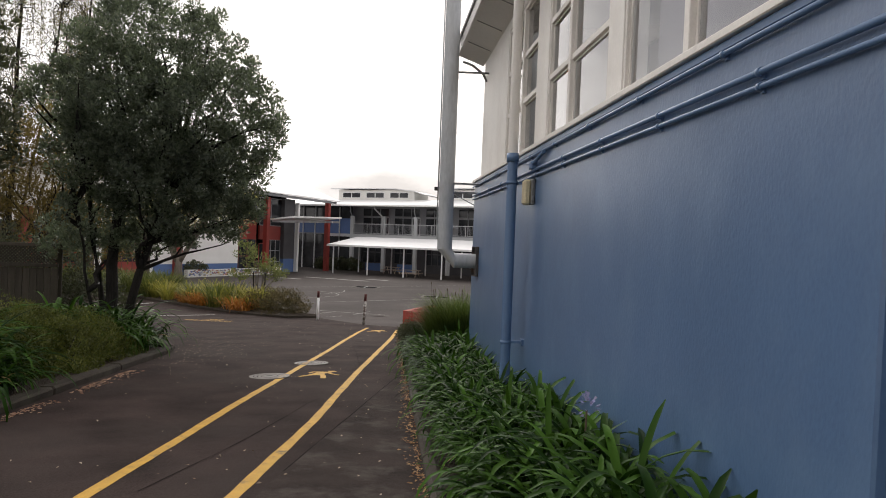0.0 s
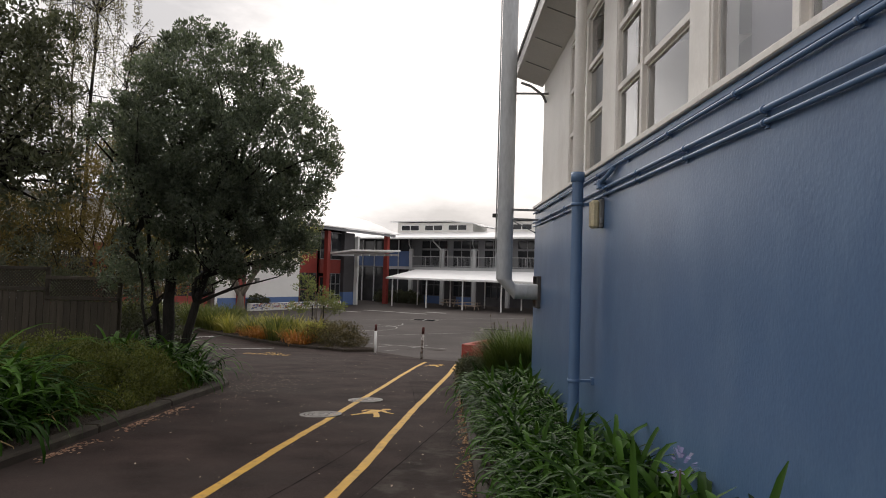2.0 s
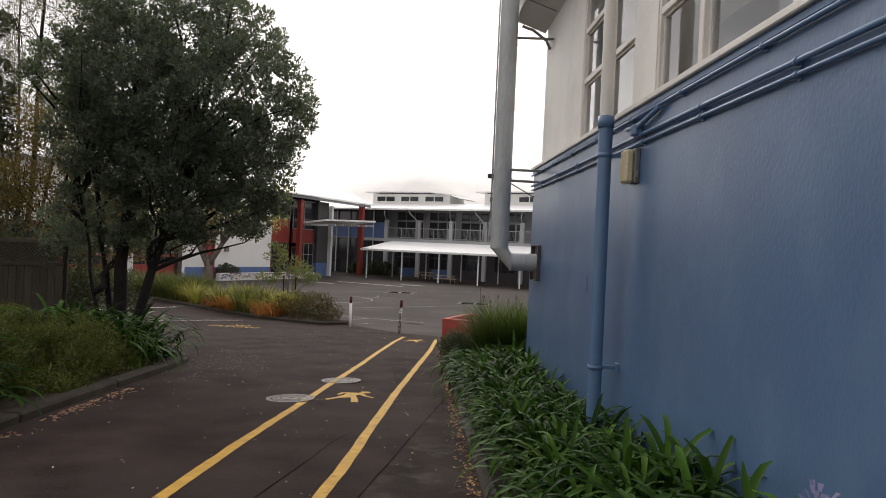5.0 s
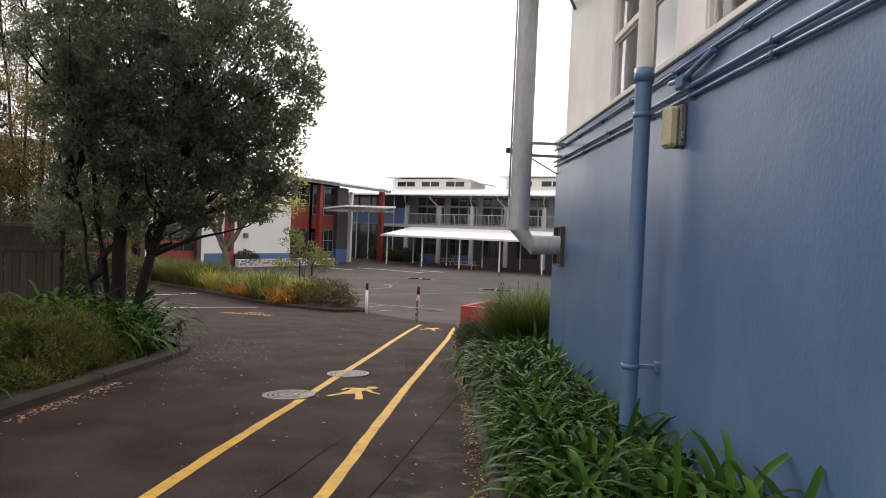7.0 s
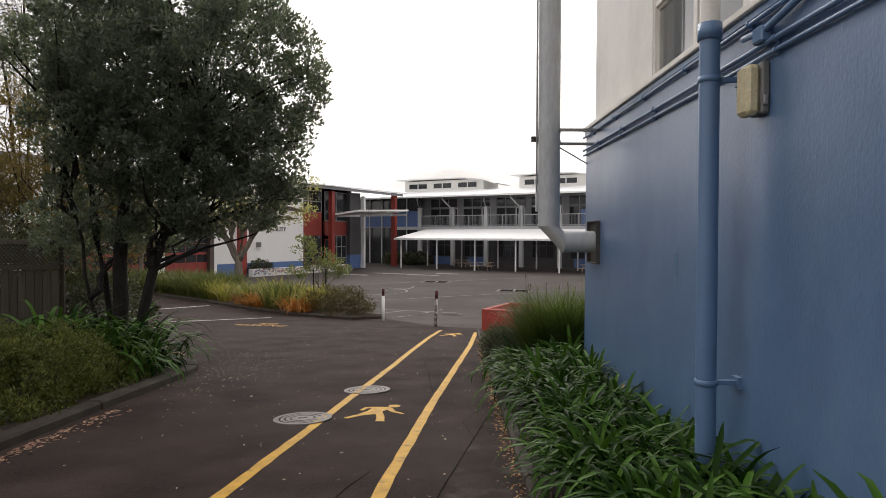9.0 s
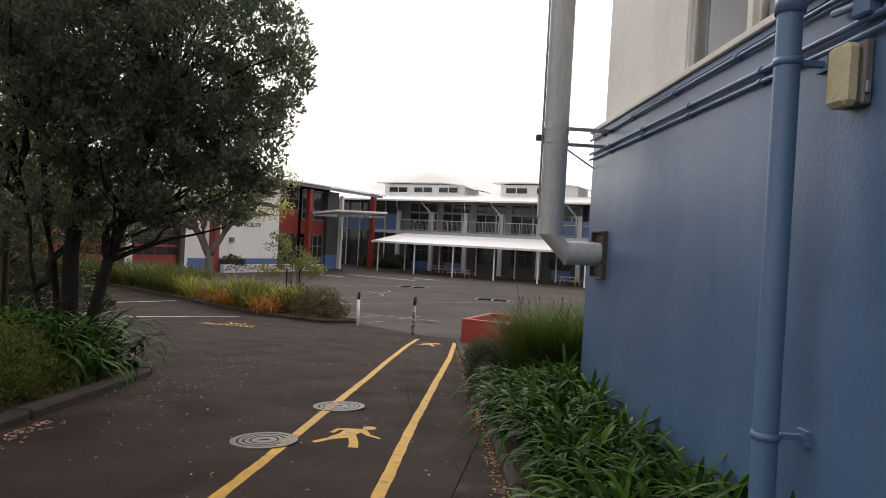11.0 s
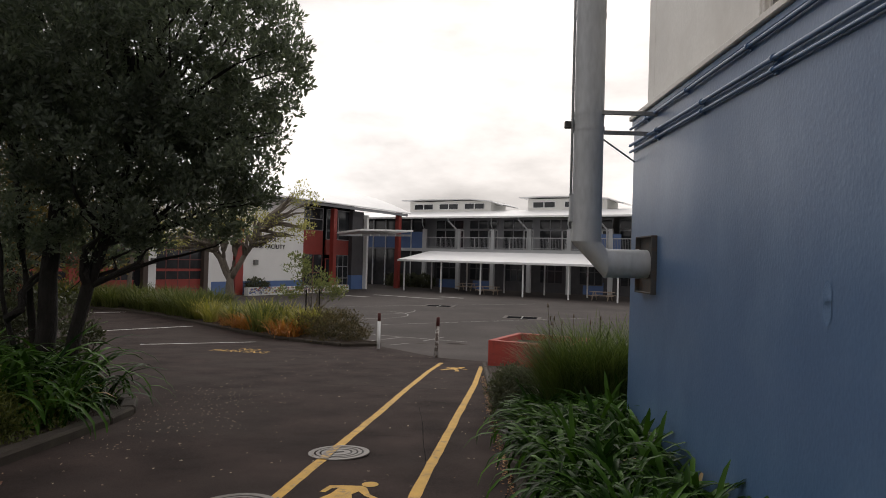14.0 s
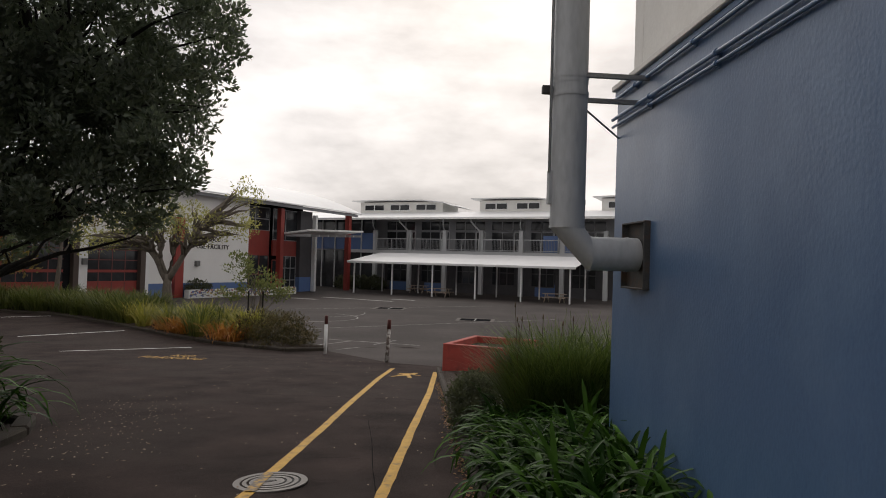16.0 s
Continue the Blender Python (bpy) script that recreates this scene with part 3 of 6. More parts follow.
# ---- the hall with the blue wall ----
WALL_X, UP_X, WALL_END, SILL_Z = 2.12, 2.21, 13.41, 2.78
HALL = pose(-0.295, 0, -0.170, 0.75, 0, -2.0)       # the hall stands almost square to the drive
hall = thing("hall_building", "school hall with blue rendered base and cream upper storey", "building", kind="structure")
hall.matrix_basis = HALL
bm = bmesh.new()
box(bm, WALL_X, WALL_X + 0.3, 2.5, WALL_END, -1.6, SILL_Z - 0.02, 0.012)
part("base_wall", bm, M_BLUE, hall, "blue painted rendered wall")
bm = bmesh.new()
box(bm, WALL_X + 0.05, WALL_X + 0.4, -9, 2.5, -1.0, SILL_Z - 0.02)
part("base_wall", bm, M_BLUE, hall, "blue painted rendered wall")
bm = bmesh.new()
box(bm, WALL_X + 0.3, 16, WALL_END - 0.3, WALL_END, -1.9, SILL_Z - 0.02)
part("gable_base_wall", bm, M_BLUE, hall)
bm = bmesh.new()
box(bm, UP_X + 0.22, 16, WALL_END - 0.40, WALL_END - 0.18, SILL_Z, 6.6)
part("gable_wall", bm, M_CREAM, hall)
bm = bmesh.new()
box(bm, WALL_X - 0.05, UP_X + 0.12, -9, WALL_END + 0.03, SILL_Z - 0.02, SILL_Z + 0.035, 0.008)
part("sill_ledge", bm, M_CREAMWOOD, hall, "long cream painted sill")
bm = bmesh.new()
box(bm, WALL_X - 0.02, WALL_X + 0.05, 2.5, WALL_END + 0.01, SILL_Z - 0.075, SILL_Z - 0.021, 0.006)
part("sill_drip", bm, M_BLUEPIPE, hall)

WIN_TOP = 5.0
OPENINGS = [(-6.0, -2.2), (-1.6, 1.2), (1.7, 5.50), (5.86, 8.0), (8.60, 10.66)]
solid = []
edge = -9.0
for y0, y1 in OPENINGS:
    solid.append((edge, y0))
    edge = y1
solid.append((edge, WALL_END - 0.40))
for y0, y1 in solid:
    bm = bmesh.new()
    box(bm, UP_X, UP_X + 0.22, y0, y1, SILL_Z + 0.036, 5.25, 0.004)
    part("upper_wall", bm, M_CREAM, hall, "cream painted panel")
bm = bmesh.new()
box(bm, UP_X, UP_X + 0.22, WALL_END - 0.40, WALL_END - 0.18, SILL_Z + 0.036, 5.25, 0.004)
part("corner_wall", bm, M_CREAM, hall)
for y0, y1 in OPENINGS:
    bm = bmesh.new()
    box(bm, UP_X, UP_X + 0.22, y0, y1, WIN_TOP, 5.25)
    part("lintel", bm, M_CREAM, hall)


def hall_window(y0, y1, mullions, transoms):
    """A timber window: frame, mullions, transoms and panes, one opening of the hall."""
    bm = bmesh.new()
    z0, z1 = SILL_Z + 0.036, WIN_TOP
    x0, x1 = UP_X + 0.01, UP_X + 0.12
    for a, b, c, d in ((y0, y0 + 0.04, z0, z1), (y1 - 0.04, y1, z0, z1), (y0 + 0.04, y1 - 0.04, z0, z0 + 0.05), (y0 + 0.04, y1 - 0.04, z1 - 0.06, z1)):
        box(bm, x0, x1, a, b, c, d, 0.006)
    frame_ob = part("window", bm, M_CREAMWOOD, hall, "cream timber window frame")
    for m in mullions:
        bm = bmesh.new()
        box(bm, x0 - 0.012, x1, m - 0.04, m + 0.04, z0 + 0.05, z1 - 0.06, 0.006)
        part("mullion", bm, M_CREAMWOOD, frame_ob)
    cells = [(a, b) for a, b in zip([y0 + 0.04] + [m + 0.04 for m in mullions], [m - 0.04 for m in mullions] + [y1 - 0.04])]
    levels = [z0 + 0.05] + list(transoms) + [z1 - 0.06]
    for a, b in cells:
        for t in transoms:
            bm = bmesh.new()
            box(bm, x0 + 0.004, x1, a, b, t - 0.035, t + 0.035, 0.006)
            part("transom", bm, M_CREAMWOOD, frame_ob)
        for lo, hi in zip(levels, levels[1:]):
            lo2 = lo + (0.035 if lo in transoms else 0)
            hi2 = hi - (0.035 if hi in transoms else 0)
            bm = bmesh.new()
            for s, e, c, d in ((a, a + 0.025, lo2, hi2), (b - 0.025, b, lo2, hi2), (a + 0.025, b - 0.025, lo2, lo2 + 0.025), (a + 0.025, b - 0.025, hi2 - 0.025, hi2)):
                box(bm, x0 + 0.035, x0 + 0.07, s, e, c, d)
            part("sash", bm, M_CREAMWOOD, frame_ob)
            bm = bmesh.new()
            box(bm, x0 + 0.05, x0 + 0.056, a + 0.025, b - 0.025, lo2 + 0.025, hi2 - 0.025)
            pane = part("pane", bm, M_GLASS, frame_ob, "clear glass pane reflecting the sky")
            pane.visible_shadow = False


hall_window(-6.0, -2.2, [-4.1], [])
hall_window(-1.6, 1.2, [0.0], [])
hall_window(1.7, 5.50, [2.9, 4.36], [])
hall_window(5.86, 8.0, [7.08], [3.60, 4.28])
hall_window(8.60, 10.66, [9.5], [3.62, 4.28])
bm = bmesh.new()
box(bm, 5.0, 5.1, -9, WALL_END - 0.3, SILL_Z - 0.3, 5.3)
part("inner_wall", bm, M_ROOM, hall)
bm = bmesh.new()
box(bm, UP_X + 0.22, 5.0, -9, WALL_END - 0.3, SILL_Z - 0.3, SILL_Z - 0.2)
part("inner_floor", bm, M_ROOM, hall)
# added flat sheets: sky reflection painted behind the panes, and a curtain
for y0, y1 in ((1.7, 5.48), (5.88, 6.56), (-1.5, 1.1)):
    bm = bmesh.new()
    box(bm, UP_X + 0.30, UP_X + 0.306, y0, y1, SILL_Z + 0.05, WIN_TOP)
    part("pale_sheet", bm, M_CURTAINSHEEN, hall, "pale sheet behind glass for sky reflection and curtain")
# eave: a soffit that rises outwards, its joints, the fascia and the roof above
bm = bmesh.new()
EAVE_X, EAVE_Z, SOFFIT_Z = 1.70, 5.34, 5.16
v8 = [(UP_X, -9, SOFFIT_Z), (EAVE_X, -9, EAVE_Z), (EAVE_X, WALL_END + 0.05, EAVE_Z), (UP_X, WALL_END + 0.05, SOFFIT_Z)]
lo = [bm.verts.new(p) for p in v8]
hi = [bm.verts.new((p[0], p[1], p[2] + 0.03)) for p in v8]
bm.faces.new(lo)
bm.faces.new(hi[::-1])
for k in range(4):
    bm.faces.new((lo[k], lo[(k + 1) % 4], hi[(k + 1) % 4], hi[k]))
part("soffit", bm, M_SOFFIT, hall, "grey sheet soffit")
for y in [-8 + 1.2 * i for i in range(18)]:
    bm = bmesh.new()
    m = pose((UP_X + EAVE_X) / 2, y, (SOFFIT_Z + EAVE_Z) / 2 - 0.004) @ Matrix.Rotation(math.atan2(EAVE_Z - SOFFIT_Z, UP_X - EAVE_X), 4, "Y")
    bmesh.ops.create_cube(bm, size=1, matrix=m @ Matrix.Diagonal((0.46, 0.025, 0.008, 1)))
    part("soffit_batten", bm, M_STEEL, hall)
bm = bmesh.new()
box(bm, EAVE_X - 0.03, EAVE_X, -9, WALL_END + 0.06, EAVE_Z - 0.02, EAVE_Z + 0.22, 0.005)
part("fascia", bm, M_SOFFIT, hall)
bm = bmesh.new()
q = [bm.verts.new(p) for p in ((EAVE_X - 0.06, -9, EAVE_Z + 0.2), (EAVE_X - 0.06, WALL_END + 0.1, EAVE_Z + 0.2), (16, WALL_END + 0.1, 7.6), (16, -9, 7.6))]
bm.faces.new(q)
r = bmesh.ops.extrude_face_region(bm, geom=bm.faces[:])
bmesh.ops.translate(bm, verts=[g for g in r["geom"] if isinstance(g, bmesh.types.BMVert)], vec=(0, 0, 0.06))
part("roof", bm, M_GREY, hall)
bm = bmesh.new()
tube(bm, [(UP_X - 0.01, WALL_END - 0.5, 4.72), (UP_X - 0.08, WALL_END - 0.5, 4.86), (UP_X - 0.3, WALL_END - 0.5, 5.02), (EAVE_X + 0.02, WALL_END - 0.5, 5.08)], 0.025, 8)
part("eave_bracket", bm, M_STEEL, hall)

for z in (1.10, 1.01):
    bm = bmesh.new()
    bmesh.ops.create_circle(bm, cap_ends=True, segments=14, radius=0.075, matrix=Matrix.Translation((WALL_X - 0.003, 9.61, z)) @ Matrix.Rotation(radians(-90), 4, "Y") @ Matrix.Diagonal((1.0, 0.55, 1, 1)))
    part("filled_patch", bm, M_BLUEPATCH, hall, "faintly paler filled patch")


def downpipe():
    t = thing("downpipe", "round downpipe, cream above and blue below, on the wall", "downpipe", (1.895, 8.29, 0), -2.0)
    bm = bmesh.new()
    tube(bm, [(0, 0, 2.66), (0, 0, 5.3)], 0.064, 16, False)
    part("upper_pipe", bm, M_CREAMWOOD, t, "cream painted pipe")
    bm = bmesh.new()
    tube(bm, [(0, 0, -0.75), (0, 0, 2.66)], 0.066, 16, False)
    part("lower_pipe", bm, M_BLUEPIPE, t, "blue painted pipe")
    bm = bmesh.new()
    tube(bm, [(0, 0, 2.56), (0, 0, 2.67)], 0.078, 16)
    part("collar", bm, M_BLUEPIPE, t)
    for z in (0.28, 2.3):
        bm = bmesh.new()
        tube(bm, [(0, 0, z - 0.02), (0, 0, z + 0.02)], 0.074, 16)
        box(bm, 0.06, 0.20, -0.02, 0.02, z - 0.015, z + 0.015)
        box(bm, 0.19, 0.222, -0.05, 0.05, z - 0.04, z + 0.04)
        part("clip", bm, M_BLUEPIPE, t)


downpipe()

# wall lamp
def wall_lamp():
    t = thing("wall_lamp", "box-shaped bulkhead wall lamp with yellowed lens", "lamp")
    t.matrix_basis = HALL @ pose(WALL_X, 8.11, 2.225)
    bm = bmesh.new()
    box(bm, -0.05, 0.0, -0.095, 0.085, -0.15, 0.165, 0.01)
    part("lamp_body", bm, M_LAMPBODY, t, "grey metal back box")
    bm = bmesh.new()
    box(bm, -0.135, -0.045, -0.08, 0.08, -0.155, 0.155, 0.025)
    part("lens", bm, M_LAMPLENS, t, "yellowed acrylic lens")
    bm = bmesh.new()
    box(bm, -0.045, -0.02, -0.115, -0.095, -0.10, -0.04, 0.004)
    part("catch", bm, M_STEEL, t)


wall_lamp()

# conduits under the sill
CONDUITS = [("conduit", SILL_Z - 0.100, 0.016), ("conduit", 2.497, 0.017), ("conduit", 2.426, 0.014)]
for name, z, r in CONDUITS:
    t = thing(name, "blue painted conduit running along the wall", "conduit", group="wall conduits")
    t.matrix_basis = HALL @ pose(WALL_X, 0, z)
    bm = bmesh.new()
    tube(bm, [(-r - 0.012, -6, 0), (-r - 0.012, 7.9, 0), (-r - 0.012, 8.3, -0.005), (-r - 0.012, WALL_END + 0.04, 0)], r, 10)
    part("pipe", bm, M_BLUEPIPE, t)
    y = 3.3 + (0.35 if z > 2.6 else 0.0)
    while y < WALL_END:
        bm = bmesh.new()
        tube(bm, [(-r - 0.012, y - 0.015, 0), (-r - 0.012, y + 0.015, 0)], r + 0.006, 10)
        box(bm, -0.016, 0.0, y - 0.015, y + 0.015, -r - 0.018, r + 0.010)
        part("saddle", bm, M_BLUEPIPE, t)
        y += 1.15
bm = bmesh.new()
box(bm, WALL_X - 0.08, WALL_X, 7.98, 8.1, 2.50, 2.60, 0.012)
tube(bm, [(WALL_X - 0.04, 8.3, 2.60), (WALL_X - 0.045, 8.0, 2.57), (WALL_X - 0.04, 7.5, 2.655)], 0.022, 8)
solo("junction_box", bm, M_BLUEPIPE, "blue painted junction box under the sill", "junction box").matrix_basis = HALL

# flue
def flue():
    fx, fy, fz, r, wall_x = 1.62, 12.57, 1.19, 0.145, 2.264
    t = thing("flue", "galvanised steel flue pipe rising beside the hall", "flue", (fx, fy, fz))
    bm = bmesh.new()
    tube(bm, [(wall_x - fx - 0.04, 0, 0), (0.19, 0, 0)], r - 0.004, 24, False)
    part("horizontal_pipe", bm, M_GALV, t)
    bm = bmesh.new()
    n = 24
    rows = []
    for ctr, ax, upv in (((0.19, 0, 0), (1, 0, 0), (0, 0, 1)), ((0.0, 0, 0.21), (0, 0, 1), (1, 0, 0))):
        rows.append([bm.verts.new(Vector(ctr) + Vector(upv) * (r * math.cos(k * math.tau / n)) + Vector((0, 1, 0)) * (r * math.sin(k * math.tau / n))) for k in range(n)])
    for k in range(n):
        f = bm.faces.new((rows[0][k], rows[0][(k + 1) % n], rows[1][(k + 1) % n], rows[1][k]))
        f.smooth = True
    tube(bm, [(0, 0, 0.205), (0, 0, 0.225)], r + 0.005, 24, False)
    part("elbow", bm, M_GALV, t, "mitred elbow")
    z = 0.21
    for top in (0.42, 1.43, 2.45, 3.5, 4.55, 5.6, 6.6):
        bm = bmesh.new()
        tube(bm, [(0, 0, z), (0, 0, top)], r, 24, False)
        part("pipe_section", bm, M_GALV, t)
        bm = bmesh.new()
        tube(bm, [(0, 0, top - 0.02), (0, 0, top + 0.02)], r + 0.003, 24, False)
        part("joint_band", bm, M_GALV, t)
        z = top
    for x in (0.185, 0.50):
        bm = bmesh.new()
        tube(bm, [(x, 0, 0), (x + 0.02, 0, 0)], r + 0.003, 24, False)
        part("joint_band", bm, M_GALV, t)
    bm = bmesh.new()
    box(bm, wall_x - fx - 0.012, wall_x - fx + 0.01, -0.20, 0.30, -0.29, 0.28, 0.003)
    for y0, y1, z0, z1 in ((-0.20, -0.185, -0.29, 0.28), (0.285, 0.30, -0.29, 0.28), (-0.185, 0.285, 0.265, 0.28), (-0.185, 0.285, -0.29, -0.275)):
        box(bm, wall_x - fx - 0.06, wall_x - fx - 0.0125, y0, y1, z0, z1, 0.002)
    part("wall_plate", bm, M_RUSTPLATE, t, "dark weathered wall plate with folded rim")
    bm = bmesh.new()
    tube(bm, [(-r - 0.022, -0.02, 0.66), (-r - 0.022, -0.02, 6.6)], 0.013, 8)
    part("cable_tube", bm, M_GALV, t, "thin grey tube strapped along the pipe")
    bm = bmesh.new()
    box(bm, -r - 0.03, -r + 0.01, -0.03, 0.03, 0.40, 0.68, 0.006)
    part("access_box", bm, M_GALV, t)
    for zz, y in ((1.47, -0.10), (1.32, 0.12)):
        bm = bmesh.new()
        box(bm, r - 0.04, wall_x - fx + 0.02, y - 0.02, y + 0.02, zz - 0.018, zz + 0.018)
        part("bracket_bar", bm, M_STEEL, t)
        bm = bmesh.new()
        tube(bm, [(0, 0, zz - 0.02), (0, 0, zz + 0.02)], r + 0.008, 24, False)
        part("bracket_band", bm, M_GALV, t)
    bm = bmesh.new()
    tube(bm, [(r, 0.2, 1.30), (wall_x - fx + 0.02, 0.66, 1.12)], 0.009, 6)
    part("stay_rod", bm, M_STEEL, t)
    bm = bmesh.new()
    box(bm, -r - 0.09, -r, 0.0, 0.05, 1.33, 1.40, 0.005)
    part("lug", bm, M_RUSTPLATE, t)
    bm = bmesh.new()
    tube(bm, [(0.1, 0, 3.62), (wall_x - fx + 0.1, 0, 3.64)], 0.02, 6)
    part("bracket_bar", bm, M_STEEL, t)


flue()

# ---- planter, bollards ----
def planter():
    t = thing("planter", "red painted concrete planter box at the drive's edge", "planter", (1.60, 23.34, ground_z(23.5) + 0.01), -28)
    for x0, x1, y0, y1 in ((0, 2.2, 0, 0.16), (0, 2.2, 2.1, 2.26), (0, 0.16, 0.16, 2.1), (2.04, 2.2, 0.16, 2.1)):
        bm = bmesh.new()
        box(bm, x0, x1, y0, y1, -0.4, 0.68, 0.012)
        part("side", bm, M_REDPLANTER, t)
    bm = bmesh.new()
    box(bm, 0.16, 2.04, 0.16, 2.1, -0.3, 0.5)
    part("soil", bm, M_EARTH, t)


planter()


def bollard(at, lean, worn):
    label = "weathered white wooden bollard with dark red top" if worn else "white wooden bollard with dark red top"
    t = thing("bollard", label, "bollard", (at[0], at[1], ground_z(at[1])), group="bollards")
    t.rotation_euler = (0, radians(lean), 0)
    bm = bmesh.new()
    tube(bm, [(0, 0, -0.15), (0, 0, 0.92)], 0.052, 14)
    part("post", bm, M_BOLWORN if worn else M_WHITE, t)
    bm = bmesh.new()
    tube(bm, [(0, 0, 0.92), (0, 0, 1.17), (0, 0, 1.19)], [0.053, 0.053, 0.045], 14)
    part("top_band", bm, M_BOLTOP, t, "dark red painted top")


M_BOLWORN = material("peeling_white_paint", (0.55, 0.53, 0.50), 0.8, vary=0.15, scale=8, stain=(0.13, 0.10, 0.085), stain_scale=9, stain_at=(0.45, 0.52), bump=0.4)
M_BOLTOP = material("dark_red_paint", (0.115, 0.035, 0.032), 0.6, vary=0.2, scale=9)
bollard((-1.67, 27.64), 0, False)
bollard((0.23, 25.28), 2.0, True)

# ---- the school buildings beyond the court, square to each other ----
TURN_B = -31.0


def far_thing(name, label, category, kind="", group=""):
    return thing(name, label, category, (0, 0, 0), TURN_B, group, kind)


COURT_Z = ground_z(40)
fac = far_thing("hall_facility", "single-storey school facility with white boards and red doors", "building", "structure")
FA = -42.0


def fbox(name, a0, a1, b0, b1, z0, z1, mat, parent=None, label="", bevel=0.0):
    bm = bmesh.new()
    box(bm, a0, a1, b0, b1, z0, z1, bevel)
    return part(name, bm, mat, parent or fac, label)


# wall with lapped boards between the doors and the entrance
fbox("wall", FA - 0.3, FA, 37.45, 47.7, -0.95, 5.9, M_CLAD, label="pale weatherboard wall")
bm = bmesh.new()
z = -0.93
while z < 5.85:
    vs = [bm.verts.new(p) for p in ((FA + 0.004, 37.5, z + 0.2), (FA + 0.004, 47.7, z + 0.2), (FA + 0.035, 47.7, z), (FA + 0.035, 37.5, z))]
    bm.faces.new(vs)
    vs2 = [bm.verts.new(p) for p in ((FA + 0.035, 37.5, z), (FA + 0.035, 47.7, z), (FA + 0.004, 47.7, z), (FA + 0.004, 37.5, z))]
    bm.faces.new(vs2)
    z += 0.2
tagged(part("weatherboards", bm, M_CLAD, fac), kind="stuff")
fbox("blue_band", FA - 0.3, FA + 0.02, 37.45, 47.7, COURT_Z - 0.2, -0.95, M_FARBLUE, label="blue painted base")
fbox("column", FA - 0.2, FA + 0.35, 39.95, 40.7, COURT_Z - 0.1, 3.9, M_RED, label="red painted column")
fbox("wall_upper", FA - 0.3, FA, 18.0, 37.45, 2.2, 5.9, M_CLAD, label="pale weatherboard wall")
fbox("door_head", FA - 0.05, FA + 0.12, 18.0, 37.5, 2.0, 2.25, M_WHITE)


def sectional_door(b0, b1, name="door"):
    """Glazed roller door in a grid of red bars with red panels at its foot."""
    d = fbox(name, FA - 0.12, FA - 0.06, b0, b1, COURT_Z - 0.05, 2.0, M_DARK, label="red-framed glazed roller door")
    rows = [COURT_Z, -1.41, -0.75, -0.06, 0.67, 1.35, 2.0]
    cols = [b0 + (b1 - b0) * i / 4 for i in range(5)]
    for i, (z0, z1) in enumerate(zip(rows, rows[1:])):
        for c0, c1 in zip(cols, cols[1:]):
            fbox("panel" if i < 2 else "pane", FA - 0.06, FA - 0.04, c0 + 0.02, c1 - 0.02, z0 + 0.02, z1 - 0.02, M_RED if i < 2 else M_FARGLASS, d)
    for i, zz in enumerate(rows[1:-1]):
        h = 0.09 if i == 2 else 0.03
        fbox("rail", FA - 0.05, FA - 0.015, b0, b1, zz - h, zz + h, M_RED if i in (1, 2) else M_DULLRED, d)
    for c in cols[1:-1]:
        fbox("stile", FA - 0.05, FA - 0.02, c - 0.03, c + 0.03, COURT_Z, 2.0, M_DULLRED, d)
    return d


M_DULLRED = material("dull_red_bar", (0.16, 0.05, 0.045), 0.6, vary=0.1)
sectional_door(33.15, 37.05)
sectional_door(28.0, 31.75)
sectional_door(23.6, 27.3)
for b0, b1, mat, lab in ((37.05, 37.45, M_BROWN, ""), (37.44, 37.72, M_WHITE, ""), (32.55, 33.13, M_WHITE, "white painted pier"), (32.2, 32.55, M_BROWN, ""), (27.3, 27.95, M_RED, "red painted column"), (23.0, 23.6, M_WHITE, ""), (31.75, 32.2, M_DARK, "")):
    fbox("pier", FA - 0.2, FA + (0.3 if mat != M_DARK else -0.05), b0, b1, COURT_Z - 0.1, 2.0 if mat != M_RED else 3.0, mat, label=lab)
fbox("wall_lamp", FA + 0.3, FA + 0.5, 32.7, 33.0, 0.35, 0.75, M_LAMPBODY)
fbox("wall_lamp", FA + 0.0, FA + 0.25, 42.0, 42.35, 0.35, 0.75, M_LAMPBODY)
fbox("wall_left", FA - 0.3, FA, 8.0, 23.0, COURT_Z - 0.1, 5.9, M_CLAD)
# entrance: red panels, dark glass, columns
fbox("entrance_back", FA - 2.2, FA - 2.0, 47.7, 57.3, COURT_Z - 0.1, 7.0, M_DARK)
fbox("entrance_side", FA - 2.2, FA, 47.55, 47.7, COURT_Z - 0.1, 5.9, M_CLAD)
fbox("red_panel", FA - 1.2, FA - 1.0, 47.7, 51.4, 1.35, 3.55, M_RED, label="red wall panel")
fbox("red_panel", FA - 1.2, FA - 1.0, 51.9, 55.2, 1.35, 2.75, M_RED, label="red wall panel")


